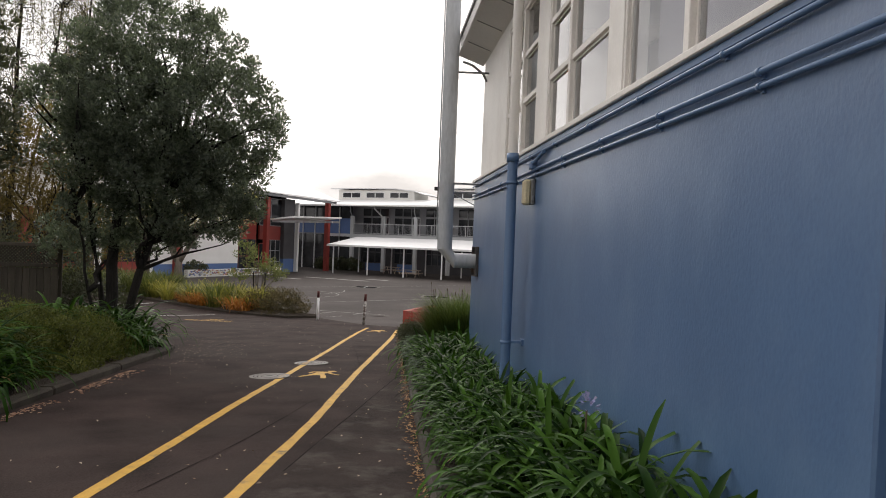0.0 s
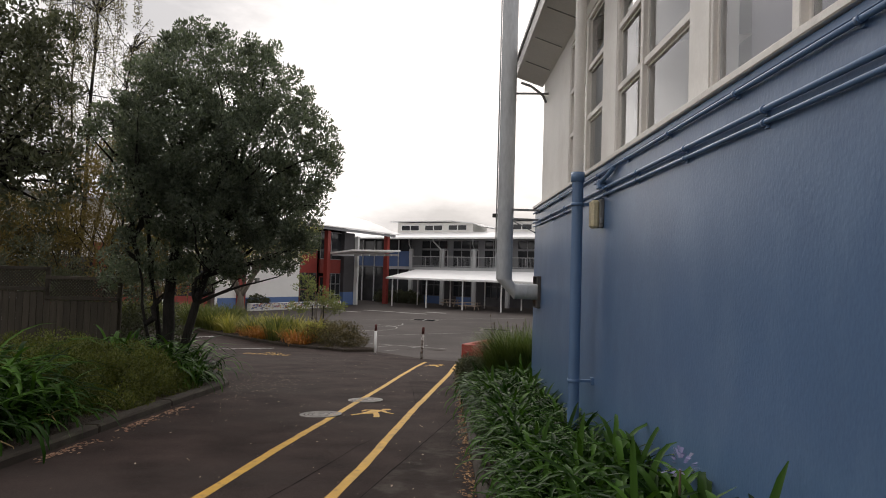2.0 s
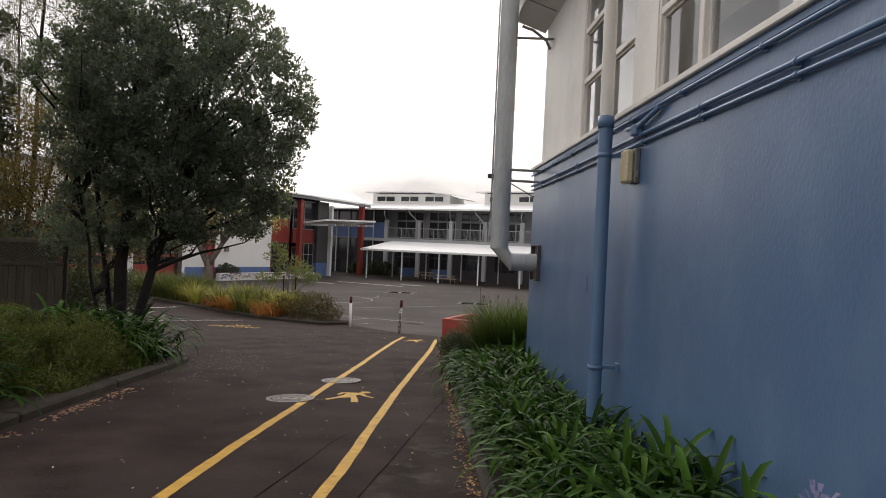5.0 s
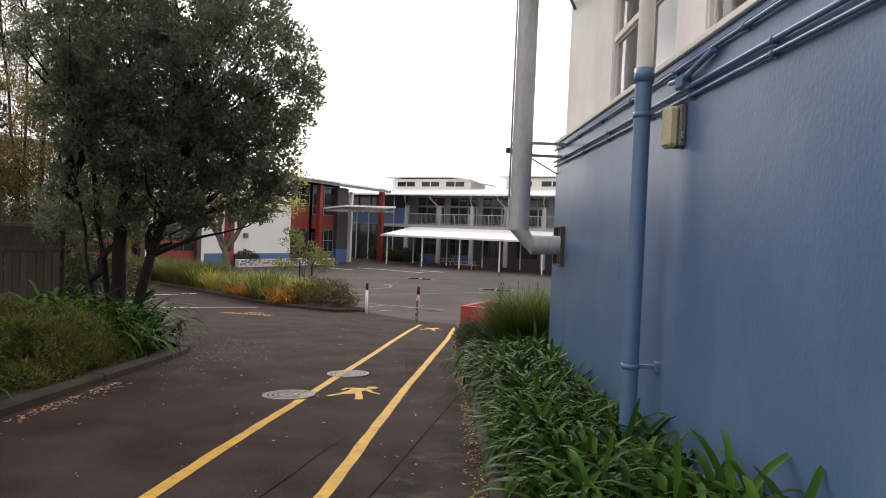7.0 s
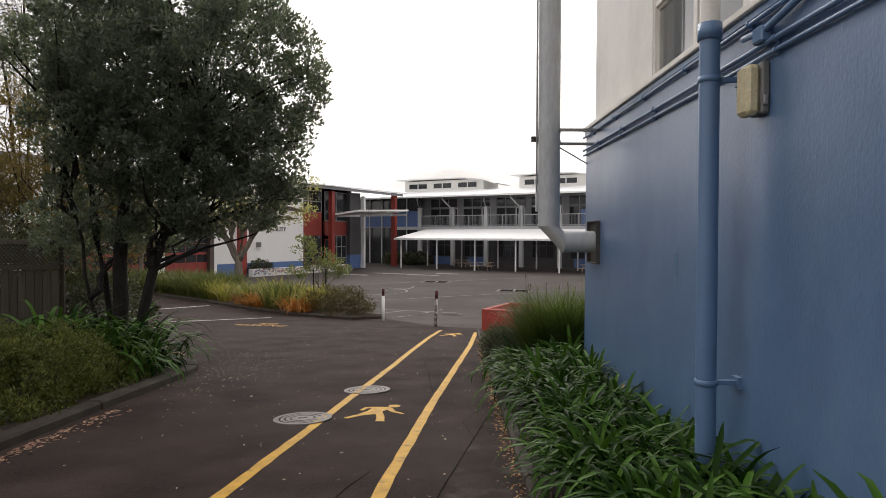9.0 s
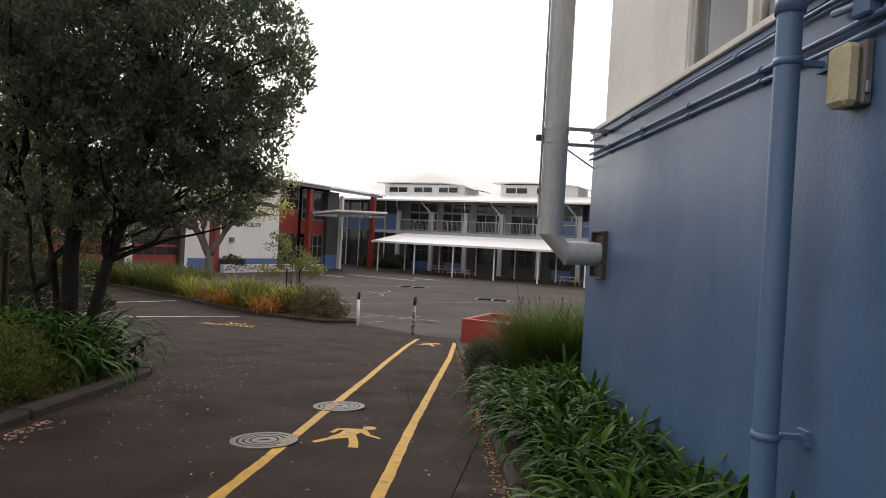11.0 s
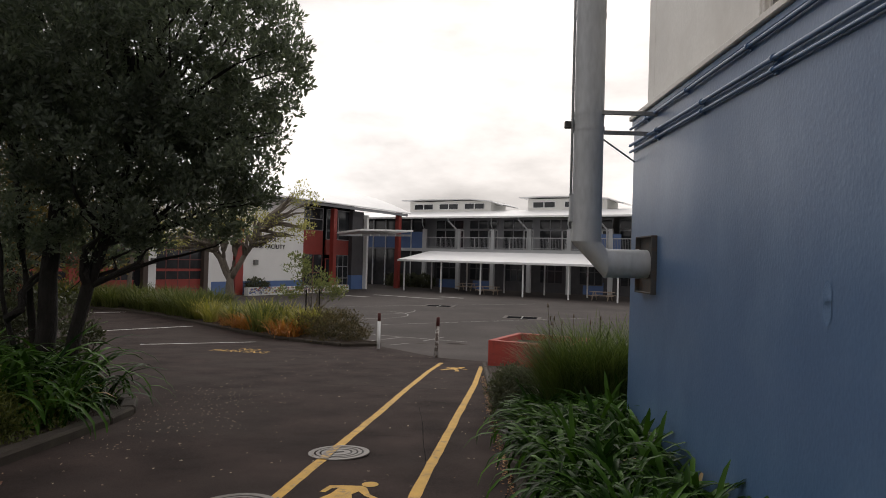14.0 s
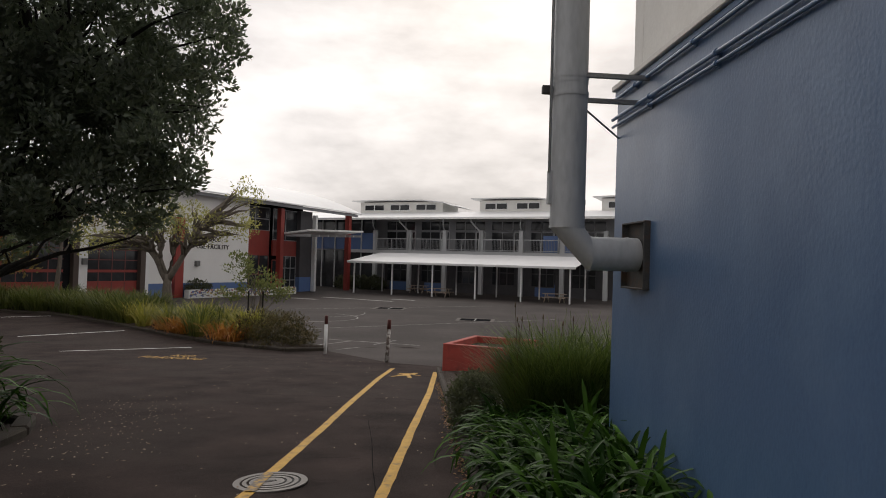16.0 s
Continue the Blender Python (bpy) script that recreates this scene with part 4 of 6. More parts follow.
def glazing(a, b0, b1, z0, z1, nb, nz, mat=None, parent=None):
    """A wall of glass: panes between thin bars."""
    g = fbox("window", a - 0.05, a - 0.02, b0, b1, z0, z1, M_DARK, parent, "dark window wall")
    for i in range(nb):
        for k in range(nz):
            c0, c1 = b0 + (b1 - b0) * i / nb, b0 + (b1 - b0) * (i + 1) / nb
            d0, d1 = z0 + (z1 - z0) * k / nz, z0 + (z1 - z0) * (k + 1) / nz
            fbox("pane", a - 0.02, a, c0 + 0.04, c1 - 0.04, d0 + 0.04, d1 - 0.04, M_FARGLASS, g)
    for i in range(nb + 1):
        c = b0 + (b1 - b0) * i / nb
        fbox("bar", a - 0.02, a + 0.04, c - 0.04, c + 0.04, z0, z1, mat or M_GREY, g)
    for k in range(nz + 1):
        d = z0 + (z1 - z0) * k / nz
        fbox("bar", a - 0.02, a + 0.035, b0, b1, d - 0.04, d + 0.04, mat or M_GREY, g)
    return g


glazing(FA - 1.05, 47.75, 51.4, COURT_Z, 1.35, 3, 2, M_DULLRED)
glazing(FA - 1.05, 47.75, 51.4, 3.55, 5.6, 2, 2)
glazing(FA - 1.05, 51.9, 52.9, COURT_Z, 0.95, 1, 1, M_RED)
glazing(FA - 1.05, 52.95, 55.2, COURT_Z, 1.35, 3, 3)
glazing(FA - 1.05, 51.9, 57.0, 2.8, 5.6, 3, 1)
fbox("column", FA - 0.2, FA + 0.25, 51.45, 51.9, COURT_Z - 0.1, 5.6, M_RED, label="tall red painted column")
fbox("grey_wall", FA - 1.1, FA - 0.6, 55.25, 57.0, -0.6, 5.7, M_DARKGREYSHADE, label="grey wall panel")
fbox("grey_wall_base", FA - 1.1, FA - 0.58, 55.25, 57.0, COURT_Z - 0.1, -0.6, M_FARBLUE)
fbox("post", FA - 0.6, FA - 0.2, 57.05, 57.35, COURT_Z - 0.1, 5.4, M_WHITE, label="white post")
fbox("column", FA - 0.2, FA + 0.3, 62.0, 62.45, COURT_Z - 0.1, 6.1, M_RED, label="tall red painted column")
fbox("side_wall", FA - 12, FA - 2.2, 57.0, 57.3, COURT_Z - 0.1, 6.2, M_GREY)
# roof: a shallow curve from the eave
bm = bmesh.new()
prof = [(FA + 0.9, 5.95), (FA - 1.5, 6.9), (FA - 4.0, 7.7), (FA - 7.0, 8.4), (FA - 11.0, 8.9), (FA - 15.0, 9.0)]
rows = [[bm.verts.new((a, b, z + dz)) for b in (8.0, 63.4)] for dz in (0.0, 0.12) for a, z in prof]
n = len(prof)
for i in range(n - 1):
    bm.faces.new((rows[i][0], rows[i][1], rows[i + 1][1], rows[i + 1][0]))
    bm.faces.new((rows[n + i][0], rows[n + i + 1][0], rows[n + i + 1][1], rows[n + i][1]))
    for s in (0, 1):
        bm.faces.new((rows[i][s], rows[i + 1][s], rows[n + i + 1][s], rows[n + i][s]))
bm.faces.new((rows[0][0], rows[n][0], rows[n][1], rows[0][1]))
part("roof", bm, M_WHITEROOF, fac, "white curved metal roof")
fbox("eave_beam", FA + 0.5, FA + 0.7, 18.0, 63.0, 5.7, 5.95, M_GREY)
# canopy over the entrance
bm = bmesh.new()
vs = [bm.verts.new(p) for p in ((FA + 0.2, 51.9, 3.3), (FA + 0.2, 60.6, 3.65), (FA + 3.0, 60.6, 3.95), (FA + 3.0, 51.9, 3.6))]
bm.faces.new(vs)
r = bmesh.ops.extrude_face_region(bm, geom=bm.faces[:])
bmesh.ops.translate(bm, verts=[g for g in r["geom"] if isinstance(g, bmesh.types.BMVert)], vec=(0, 0, 0.16))
part("canopy", bm, M_WHITE, fac, "pale flat entrance canopy")
for i in range(7):
    b = 52.2 + i * 1.35
    fbox("canopy_rib", FA + 0.3, FA + 2.9, b - 0.05, b + 0.05, 3.12 + 0.054 * i, 3.32 + 0.054 * i, M_GREYLIGHT)
# lettering on the boards
def words(body, b, z, size, parent):
    c = bpy.data.curves.new("sign_words", "FONT")
    c.body, c.size, c.align_x, c.extrude = body, size, "RIGHT", 0.02
    c.space_character = 1.12
    c.materials.append(M_LETTER)
    ob = new("lettering", c)
    ob.parent = parent
    ob.matrix_basis = Matrix.Translation((FA + 0.06, b, z)) @ Matrix(((0, 0, 1, 0), (1, 0, 0, 0), (0, 1, 0, 0), (0, 0, 0, 1)))
    return ob


words("PURPOSE FACILITY", 45.45, 1.70, 0.50, fac)
words("SCHOOL", 44.5, 2.28, 0.46, fac)

# low mosaic bench in front
bench = far_thing("mosaic_bench", "low white bench covered with coloured mosaic tiles", "bench")
fbox("seat_block", FA + 1.15, FA + 1.6, 40.1, 52.2, COURT_Z - 0.05, COURT_Z + 0.62, M_MOSAIC, bench, bevel=0.02)
rnd = random.Random(12)
TILE_MATS = [material("mosaic_tile_" + n, c, 0.4, vary=0.05, bump=0) for n, c in (("blue", (0.12, 0.16, 0.36)), ("ochre", (0.48, 0.36, 0.12)), ("red", (0.36, 0.1, 0.08)), ("grey", (0.16, 0.17, 0.18)))]
for k in range(290):
    b, z = rnd.uniform(40.2, 52.0), rnd.uniform(COURT_Z + 0.06, COURT_Z + 0.54)
    s = rnd.uniform(0.07, 0.17)
    fbox("tile", FA + 1.6, FA + 1.612, b, b + s, z, z + s * rnd.uniform(0.5, 1.0), rnd.choice(TILE_MATS), bench)

# two-storey block
two = far_thing("classroom_block", "two-storey classroom block with balcony and white roof", "building", "structure")
TB = 67.5


def tbox(name, a0, a1, b0, b1, z0, z1, mat, parent=None, label="", bevel=0.0):
    return fbox(name, a0, a1, b0, b1, z0, z1, mat, parent or two, label, bevel)


A0, A1 = -58.0, -8.0
tbox("back_wall", A0, A1, TB + 9, TB + 9.3, COURT_Z - 0.1, 6.5, M_GREY)
# the shade under shelter and balcony is put into this wall's colour
tbox("ground_wall", -41.7, A1, TB + 2.0, TB + 2.2, COURT_Z - 0.1, 2.1, M_DARKGREYSHADE, label="ground floor wall with the shade painted dark")
tbox("upper_wall", A0, -22.6, TB + 2.0, TB + 2.2, 2.45, 5.9, M_GREY, label="grey upper wall")
tbox("upper_wall", -19.5, A1, TB + 2.0, TB + 2.2, 2.45, 5.9, M_GREY, label="grey upper wall")
tbox("balcony_slab", -45.5, A1, TB - 0.3, TB + 2.0, 2.08, 2.42, M_GREYLIGHT, label="concrete balcony slab")
tbox("blue_panel", -57.0, -42.2, TB + 0.3, TB + 0.5, 2.45, 4.3, M_FARBLUE, label="blue wall panel")
tbox("blue_panel", -22.5, -19.6, TB - 0.05, TB + 0.1, 2.45, 4.1, M_FARBLUE, label="blue wall panel")
tbox("side_glass", -57.0, -42.2, TB + 0.5, TB + 0.6, COURT_Z, 2.3, M_FARGLASS)


def tglaze(a0, a1, z0, z1, na, nz, mat=None, b=None):
    b = TB + 2.0 if b is None else b
    g = tbox("window", a0, a1, b - 0.03, b, z0, z1, M_DARK, label="dark classroom window")
    for i in range(na):
        for k in range(nz):
            c0, c1 = a0 + (a1 - a0) * i / na, a0 + (a1 - a0) * (i + 1) / na
            d0, d1 = z0 + (z1 - z0) * k / nz, z0 + (z1 - z0) * (k + 1) / nz
            tbox("pane", c0 + 0.05, c1 - 0.05, b - 0.06, b - 0.03, d0 + 0.05, d1 - 0.05, M_FARGLASS, g)
    for i in range(na + 1):
        c = a0 + (a1 - a0) * i / na
        tbox("bar", c - 0.05, c + 0.05, b - 0.1, b - 0.03, z0, z1, mat or M_GREYLIGHT, g)
    for k in range(nz + 1):
        d = z0 + (z1 - z0) * k / nz
        tbox("bar", a0, a1, b - 0.09, b - 0.03, d - 0.05, d + 0.05, mat or M_GREYLIGHT, g)


for a in [-56.5 + 1.8 * i for i in range(8)]:
    tbox("mullion", a - 0.06, a + 0.06, TB + 0.2, TB + 0.3, COURT_Z, 5.7, M_GREYLIGHT)
tbox("side_glass", -57.0, -42.2, TB + 0.45, TB + 0.55, 4.3, 5.8, M_FARGLASS)
COLS = [-41.9, -37.5, -33.3, -29.1, -24.8, -20.6, -16.4]
for c0, c1 in zip(COLS, COLS[1:]):
    tglaze(c0 + 0.35, c1 - 1.5, 2.5, 4.55, 2, 1, M_GREY)
    tglaze(c1 - 1.4, c1 - 0.4, 2.5, 4.55, 1, 1, M_GREYLIGHT)
    tglaze(c0 + 0.35, c1 - 0.4, 4.7, 5.7, 3, 1, M_GREY)
    # window bars and doors down here take the same shade-dark colour
    tglaze(c0 + 0.5, c1 - 1.3, -1.0, 1.6, 3, 2, M_DARKGREYSHADE)
    tbox("door_leaf", c1 - 1.15, c1 - 0.35, TB + 1.92, TB + 2.0, COURT_Z, 0.1, M_DARKGREYSHADE, label="dark grey door")
    if c0 < -37 or -26 < c0 < -24:
        tbox("blue_panel", c0 + 0.9, c1 - 1.2, TB + 1.95, TB + 2.0, COURT_Z, -0.7, M_FARBLUE)
    # balcony rail of this bay
    rail = tbox("balcony_rail", c0 + 0.2, c1 - 0.2, TB - 0.22, TB - 0.17, 3.62, 3.70, M_GREYLIGHT, label="grey metal balcony rail")
    tbox("lower_rail", c0 + 0.2, c1 - 0.2, TB - 0.21, TB - 0.18, 2.55, 2.60, M_GREYLIGHT, rail)
    n = 24
    for i in range(n + 1):
        a = c0 + 0.25 + (c1 - c0 - 0.5) * i / n
        w = 0.035 if i % 12 == 0 else 0.013
        tbox("baluster", a - w, a + w, TB - 0.21, TB - 0.18, 2.45, 3.62, M_GREYLIGHT if i % 12 == 0 else M_GREY, rail)
for c in COLS:
    tbox("column", c - 0.2, c + 0.2, TB - 0.15, TB + 0.25, COURT_Z - 0.1, 4.6, M_GREYLIGHT, label="light grey column")
for c in (-37.6, -29.2, -20.9):
    bm = bmesh.new()
    tube(bm, [(c - 0.75, TB - 1.0, 5.75), (c - 0.72, TB - 0.9, 5.45), (c - 0.05, TB - 0.32, 4.6), (c, TB - 0.28, 4.3), (c, TB - 0.28, 2.4)], 0.085, 8)
    part("roof_downpipe", bm, M_GREYLIGHT, two, "pale grey cranked downpipe")
for c in (-41.9, -33.3, -24.8):
    bm = bmesh.new()
    tube(bm, [(c, TB - 0.05, 4.5), (c + 0.05, TB - 0.6, 5.1), (c + 0.3, TB - 1.1, 5.75)], 0.06, 6)
    part("roof_strut", bm, M_GREYLIGHT, two)
bm = bmesh.new()
rows = [[bm.verts.new((a, b, z + dz)) for a in (A0 - 0.5, A1)] for dz in (0.0, 0.14) for b, z in ((TB - 1.6, 5.75), (TB + 3.6, 6.75), (TB + 10, 6.9))]
for s in (0, 3):
    for i in (0, 1):
        bm.faces.new((rows[s + i][0], rows[s + i][1], rows[s + i + 1][1], rows[s + i + 1][0]))
bm.faces.new((rows[0][0], rows[0][1], rows[3][1], rows[3][0]))
for k in (0, 1):
    bm.faces.new((rows[0][k], rows[1][k], rows[4][k], rows[3][k]))
part("roof", bm, M_WHITEROOF, two, "white metal roof with deep eave")
tbox("gutter", A0 - 0.5, A1, TB - 1.75, TB - 1.58, 5.70, 5.88, M_WHITE, label="white gutter")


def clerestory(a0, a1, wins):
    b0 = TB + 3.4
    c = tbox("clerestory", a0, a1, b0, b0 + 4, 6.5, 8.05, M_CREAMFAR, label="cream roof lantern with small windows")
    bm = bmesh.new()
    prof = [(a0 - 0.8, 8.15), (a0 + 2, 8.2), (a1 - 2.5, 8.15), (a1 + 0.2, 7.85), (a1 + 1.8, 7.35)]
    rows = [[bm.verts.new((a, b, z + dz)) for b in (b0 - 0.7, b0 + 4.5)] for dz in (0.0, 0.1) for a, z in prof]
    n = len(prof)
    for s in (0, n):
        for i in range(n - 1):
            bm.faces.new((rows[s + i][0], rows[s + i][1], rows[s + i + 1][1], rows[s + i + 1][0]))
    for i in range(n - 1):
        bm.faces.new((rows[i][0], rows[i + 1][0], rows[n + i + 1][0], rows[n + i][0]))
    part("lantern_roof", bm, M_WHITEROOF, c)
    for w0, w1 in wins:
        w = tbox("lantern_window", w0, w1, b0 - 0.05, b0 - 0.002, 7.05, 7.78, M_WHITE, c)
        mid = (w0 + w1) / 2
        for p0, p1 in ((w0 + 0.08, mid - 0.06), (mid + 0.06, w1 - 0.08)):
            tbox("pane", p0, p1, b0 - 0.06, b0 - 0.05, 7.13, 7.70, M_FARGLASS, w)
    return c


M_CREAMFAR = material("cream_lantern_wall", (0.80, 0.79, 0.75), 0.6, vary=0.04, bump=0.02)
clerestory(-46.2, -35.3, [(-45.6, -42.9), (-42.1, -39.5), (-38.7, -36.1)])
clerestory(-30.8, -22.0, [(-30.2, -27.6), (-26.6, -24.0)])
clerestory(-17.6, -9.0, [(-17.0, -14.4), (-13.4, -10.8)])

# covered way in front of the block
cover = far_thing("covered_walkway", "white sheet-roofed shelter on slender white posts", "shelter")
bm = bmesh.new()
vs = [bm.verts.new(p) for p in ((-39.3, 58.4, 1.06), (-16.9, 58.4, 1.06), (-16.9, 64.4, 2.0), (-39.3, 64.4, 2.0))]
bm.faces.new(vs)
r = bmesh.ops.extrude_face_region(bm, geom=bm.faces[:])
bmesh.ops.translate(bm, verts=[g for g in r["geom"] if isinstance(g, bmesh.types.BMVert)], vec=(0, 0, 0.06))
part("roof", bm, M_WHITEROOF, cover)
bm = bmesh.new()
box(bm, -39.3, -16.9, 58.3, 58.42, 0.92, 1.12, 0.01)
part("front_gutter", bm, M_WHITE, cover)
for i in range(6):
    a = -38.7 + i * 4.25
    for b, top in ((58.75, 1.05), (64.0, 1.9)):
        bm = bmesh.new()
        box(bm, a - 0.06, a + 0.06, b - 0.06, b + 0.06, COURT_Z - 0.05, top, 0.01)
        part("post", bm, M_WHITE, cover)
    bm = bmesh.new()
    m = pose(a, 61.4, 1.43) @ Matrix.Rotation(math.atan2(0.94, 6.0), 4, "X")
    bmesh.ops.create_cube(bm, size=1, matrix=m @ Matrix.Diagonal((0.08, 5.9, 0.12, 1)))
    part("rafter", bm, M_WHITE, cover)


def picnic_table(a, b, turn):
    w = Matrix.Rotation(radians(TURN_B), 4, "Z") @ Vector((a, b, 0))
    t = thing("picnic_table", "weathered timber picnic table with attached benches", "table", (w.x, w.y, COURT_Z), TURN_B + turn, "picnic tables")
    for y in (-0.3, -0.1, 0.1, 0.3):
        bm = bmesh.new()
        box(bm, -1.0, 1.0, y - 0.09, y + 0.09, 0.72, 0.765, 0.006)
        part("table_plank", bm, M_TABLE, t)
    for s in (-1, 1):
        bm = bmesh.new()
        box(bm, -1.0, 1.0, s * 0.75 - 0.13, s * 0.75 + 0.13, 0.42, 0.465, 0.006)
        part("bench_plank", bm, M_TABLE, t)
        for e in (-0.7, 0.7):
            bm = bmesh.new()
            tube(bm, [(e, s * 0.62, 0.0), (e, s * 0.22, 0.72)], 0.05, 4)
            part("leg", bm, M_TABLE, t)
    for e in (-0.7, 0.7):
        bm = bmesh.new()
        box(bm, e - 0.03, e + 0.03, -0.85, 0.85, 0.35, 0.42)
        part("brace", bm, M_TABLE, t)


picnic_table(-29.9, 59.9, 4)
picnic_table(-19.3, 60.6, -3)
picnic_table(-34.8, 64.8, 0)

# ---- fence behind the planting ----
def fence():
    t = thing("timber_fence", "weathered timber paling fence with lattice top", "fence", (-6.95, 16.3, ground_z(16.3) + 0.05), 184)
    STEP = 1.62

    def up(x):
        return 0.2 if x > STEP else 0.0

    x = 0.0
    rnd = random.Random(4)
    while x < 9.0:
        bm = bmesh.new()
        box(bm, x + 0.004, x + 0.142, -0.012, 0.012, 0.0, 1.72 + up(x) + rnd.uniform(-0.01, 0.01), 0.003)
        part("paling", bm, M_FENCE, t)
        x += 0.15
    for x0, x1 in ((0.0, STEP), (STEP + 0.002, 9.0)):
        for z in (0.35, 1.5, 1.78, 2.25):
            bm = bmesh.new()
            zz = z + up(x1) * (z > 1)
            box(bm, x0, x1, -0.06 if z < 1.7 else -0.03, -0.013 if z < 1.7 else 0.04, zz - 0.04, zz + 0.04, 0.006)
            part("rail", bm, M_FENCE, t)
    for x in (0.0, STEP, 3.4, 5.2, 7.0, 8.95):
        bm = bmesh.new()
        box(bm, x - 0.05, x + 0.05, -0.12, -0.061, -0.1, 2.30 + up(x + 0.1), 0.006)
        part("post", bm, M_FENCE, t)
    bm = bmesh.new()
    n = 120
    for i in range(n):
        x = i * 9.0 / n
        for s, yy in ((1, 0.006), (-1, 0.016)):
            x1, h = x + s * 0.40, up(x)
            if 0 < x1 < 9.0 and up(x1) == h:
                quad = [(x - 0.016, yy, 1.81 + h), (x + 0.016, yy, 1.81 + h), (x1 + 0.016, yy, 2.22 + h), (x1 - 0.016, yy, 2.22 + h)]
                lo = [bm.verts.new(p) for p in quad]
                hi = [bm.verts.new((p[0], p[1] + 0.008, p[2])) for p in quad]
                bm.faces.new(lo)
                bm.faces.new(hi[::-1])
                bm.faces.new((lo[0], lo[3], hi[3], hi[0]))
                bm.faces.new((lo[1], hi[1], hi[2], lo[2]))
    tagged(part("lattice", bm, M_FENCE, t), kind="stuff")


fence()


# ---- planting ----
def strap_leaves(seed, n, length, width, spread=0.12, droop=1.0, upright=0.5, fold=0.25, curl=0.0):
    """A clump of arching strap leaves growing from one crown."""
    rnd = random.Random(seed)
    verts, faces = [], []
    seg = 6 if curl else 5
    for _ in range(n):
        az = rnd.uniform(0, math.tau)
        r0 = spread * math.sqrt(rnd.random())
        bx, by = r0 * math.cos(az + rnd.uniform(-1, 1)), r0 * math.sin(az + rnd.uniform(-1, 1))
        ln, w = length * rnd.uniform(0.6, 1.15), width * rnd.uniform(0.7, 1.2)
        ang = radians(rnd.uniform(90 - 55 * (1 - upright) - 15, 88))
        bend = radians(rnd.uniform(60, 150)) * droop / seg
        dx, dy = math.cos(az), math.sin(az)
        px, pz = 0.0, 0.0
        k0 = len(verts)
        for i in range(seg + 1):
            f = i / seg
            ww = w * (0.75 + 0.6 * f - 1.3 * f ** 3) / 2
            if curl:
                ww = w * (0.8 + 0.35 * f) / 2 * (1.0 if i < seg else 0.25)
            ww = max(ww, 0.0015)
            cx, cy = bx + dx * px, by + dy * px
            sx, sy = -dy, dx
            lift = fold * ww
            verts += [(cx + sx * ww, cy + sy * ww, pz + lift), (cx, cy, pz), (cx - sx * ww, cy - sy * ww, pz + lift)]
            px += ln / seg * math.cos(ang)
            pz += ln / seg * math.sin(ang)
            ang -= bend * ((0.4 + 1.1 * f) * (1 - curl) + curl * 3.0 * f * f)
            if i:
                a, b = k0 + 3 * (i - 1), k0 + 3 * i
                faces += [(a, a + 1, b + 1, b), (a + 1, a + 2, b + 2, b + 1)]
    return verts, faces


def arching_leaves(seed, n, length, width, spread=0.14):
    """A clump of glossy strap leaves that rise, arch over smoothly and end in a blunt tip."""
    rnd = random.Random(seed)
    verts, faces = [], []
    seg = 8
    for _ in range(n):
        az = rnd.uniform(0, math.tau)
        r0, a0 = spread * math.sqrt(rnd.random()), rnd.uniform(0, math.tau)
        bx, by = r0 * math.cos(a0), r0 * math.sin(a0)
        ln, w = length * rnd.uniform(0.62, 1.15), width * rnd.uniform(0.75, 1.15)
        ang = radians(rnd.uniform(40, 84))
        bend = radians(rnd.uniform(95, 185)) / seg
        if rnd.random() < 0.05:
            bend *= 0.4
        sway = radians(rnd.uniform(-35, 35)) / seg
        cx, cy, cz = bx, by, 0.0
        k0 = len(verts)
        for i in range(seg + 1):
            f = i / seg
            ww = w / 2 * (0.62 + 0.5 * f if f < 0.6 else 0.92 * math.sqrt(max(0.02, 1 - ((f - 0.6) / 0.4) ** 2.4)))
            dx, dy = math.cos(az), math.sin(az)
            lift = 0.35 * ww
            verts += [(cx - dy * ww, cy + dx * ww, cz + lift), (cx, cy, cz), (cx + dy * ww, cy - dx * ww, cz + lift)]
            step = ln / seg
            cx, cy, cz = cx + dx * step * math.cos(ang), cy + dy * step * math.cos(ang), cz + step * math.sin(ang)
            ang -= bend * (0.35 + 1.5 * f - 0.2 * f * f)
            az += sway
            if i:
                a, b = k0 + 3 * (i - 1), k0 + 3 * i
                faces += [(a, a + 1, b + 1, b), (a + 1, a + 2, b + 2, b + 1)]
    return verts, faces


LEAF_MESHES = [raw_mesh("leaf", *arching_leaves(300 + k, 1, 0.56, 0.033, 0.0), M_AGA, True) for k in range(14)]
AGA_MESHES = [raw_mesh("agapanthus", *arching_leaves(20 + k, 64, 0.58, 0.034, 0.17), M_AGA, True) for k in range(6)]
DEAD_MESHES = [raw_mesh("dead_leaf", *strap_leaves(60 + k, 3, 0.45, 0.03, 0.15, 1.4, 0.3), M_AGADEAD, True) for k in range(3)]
rnd = random.Random(31)


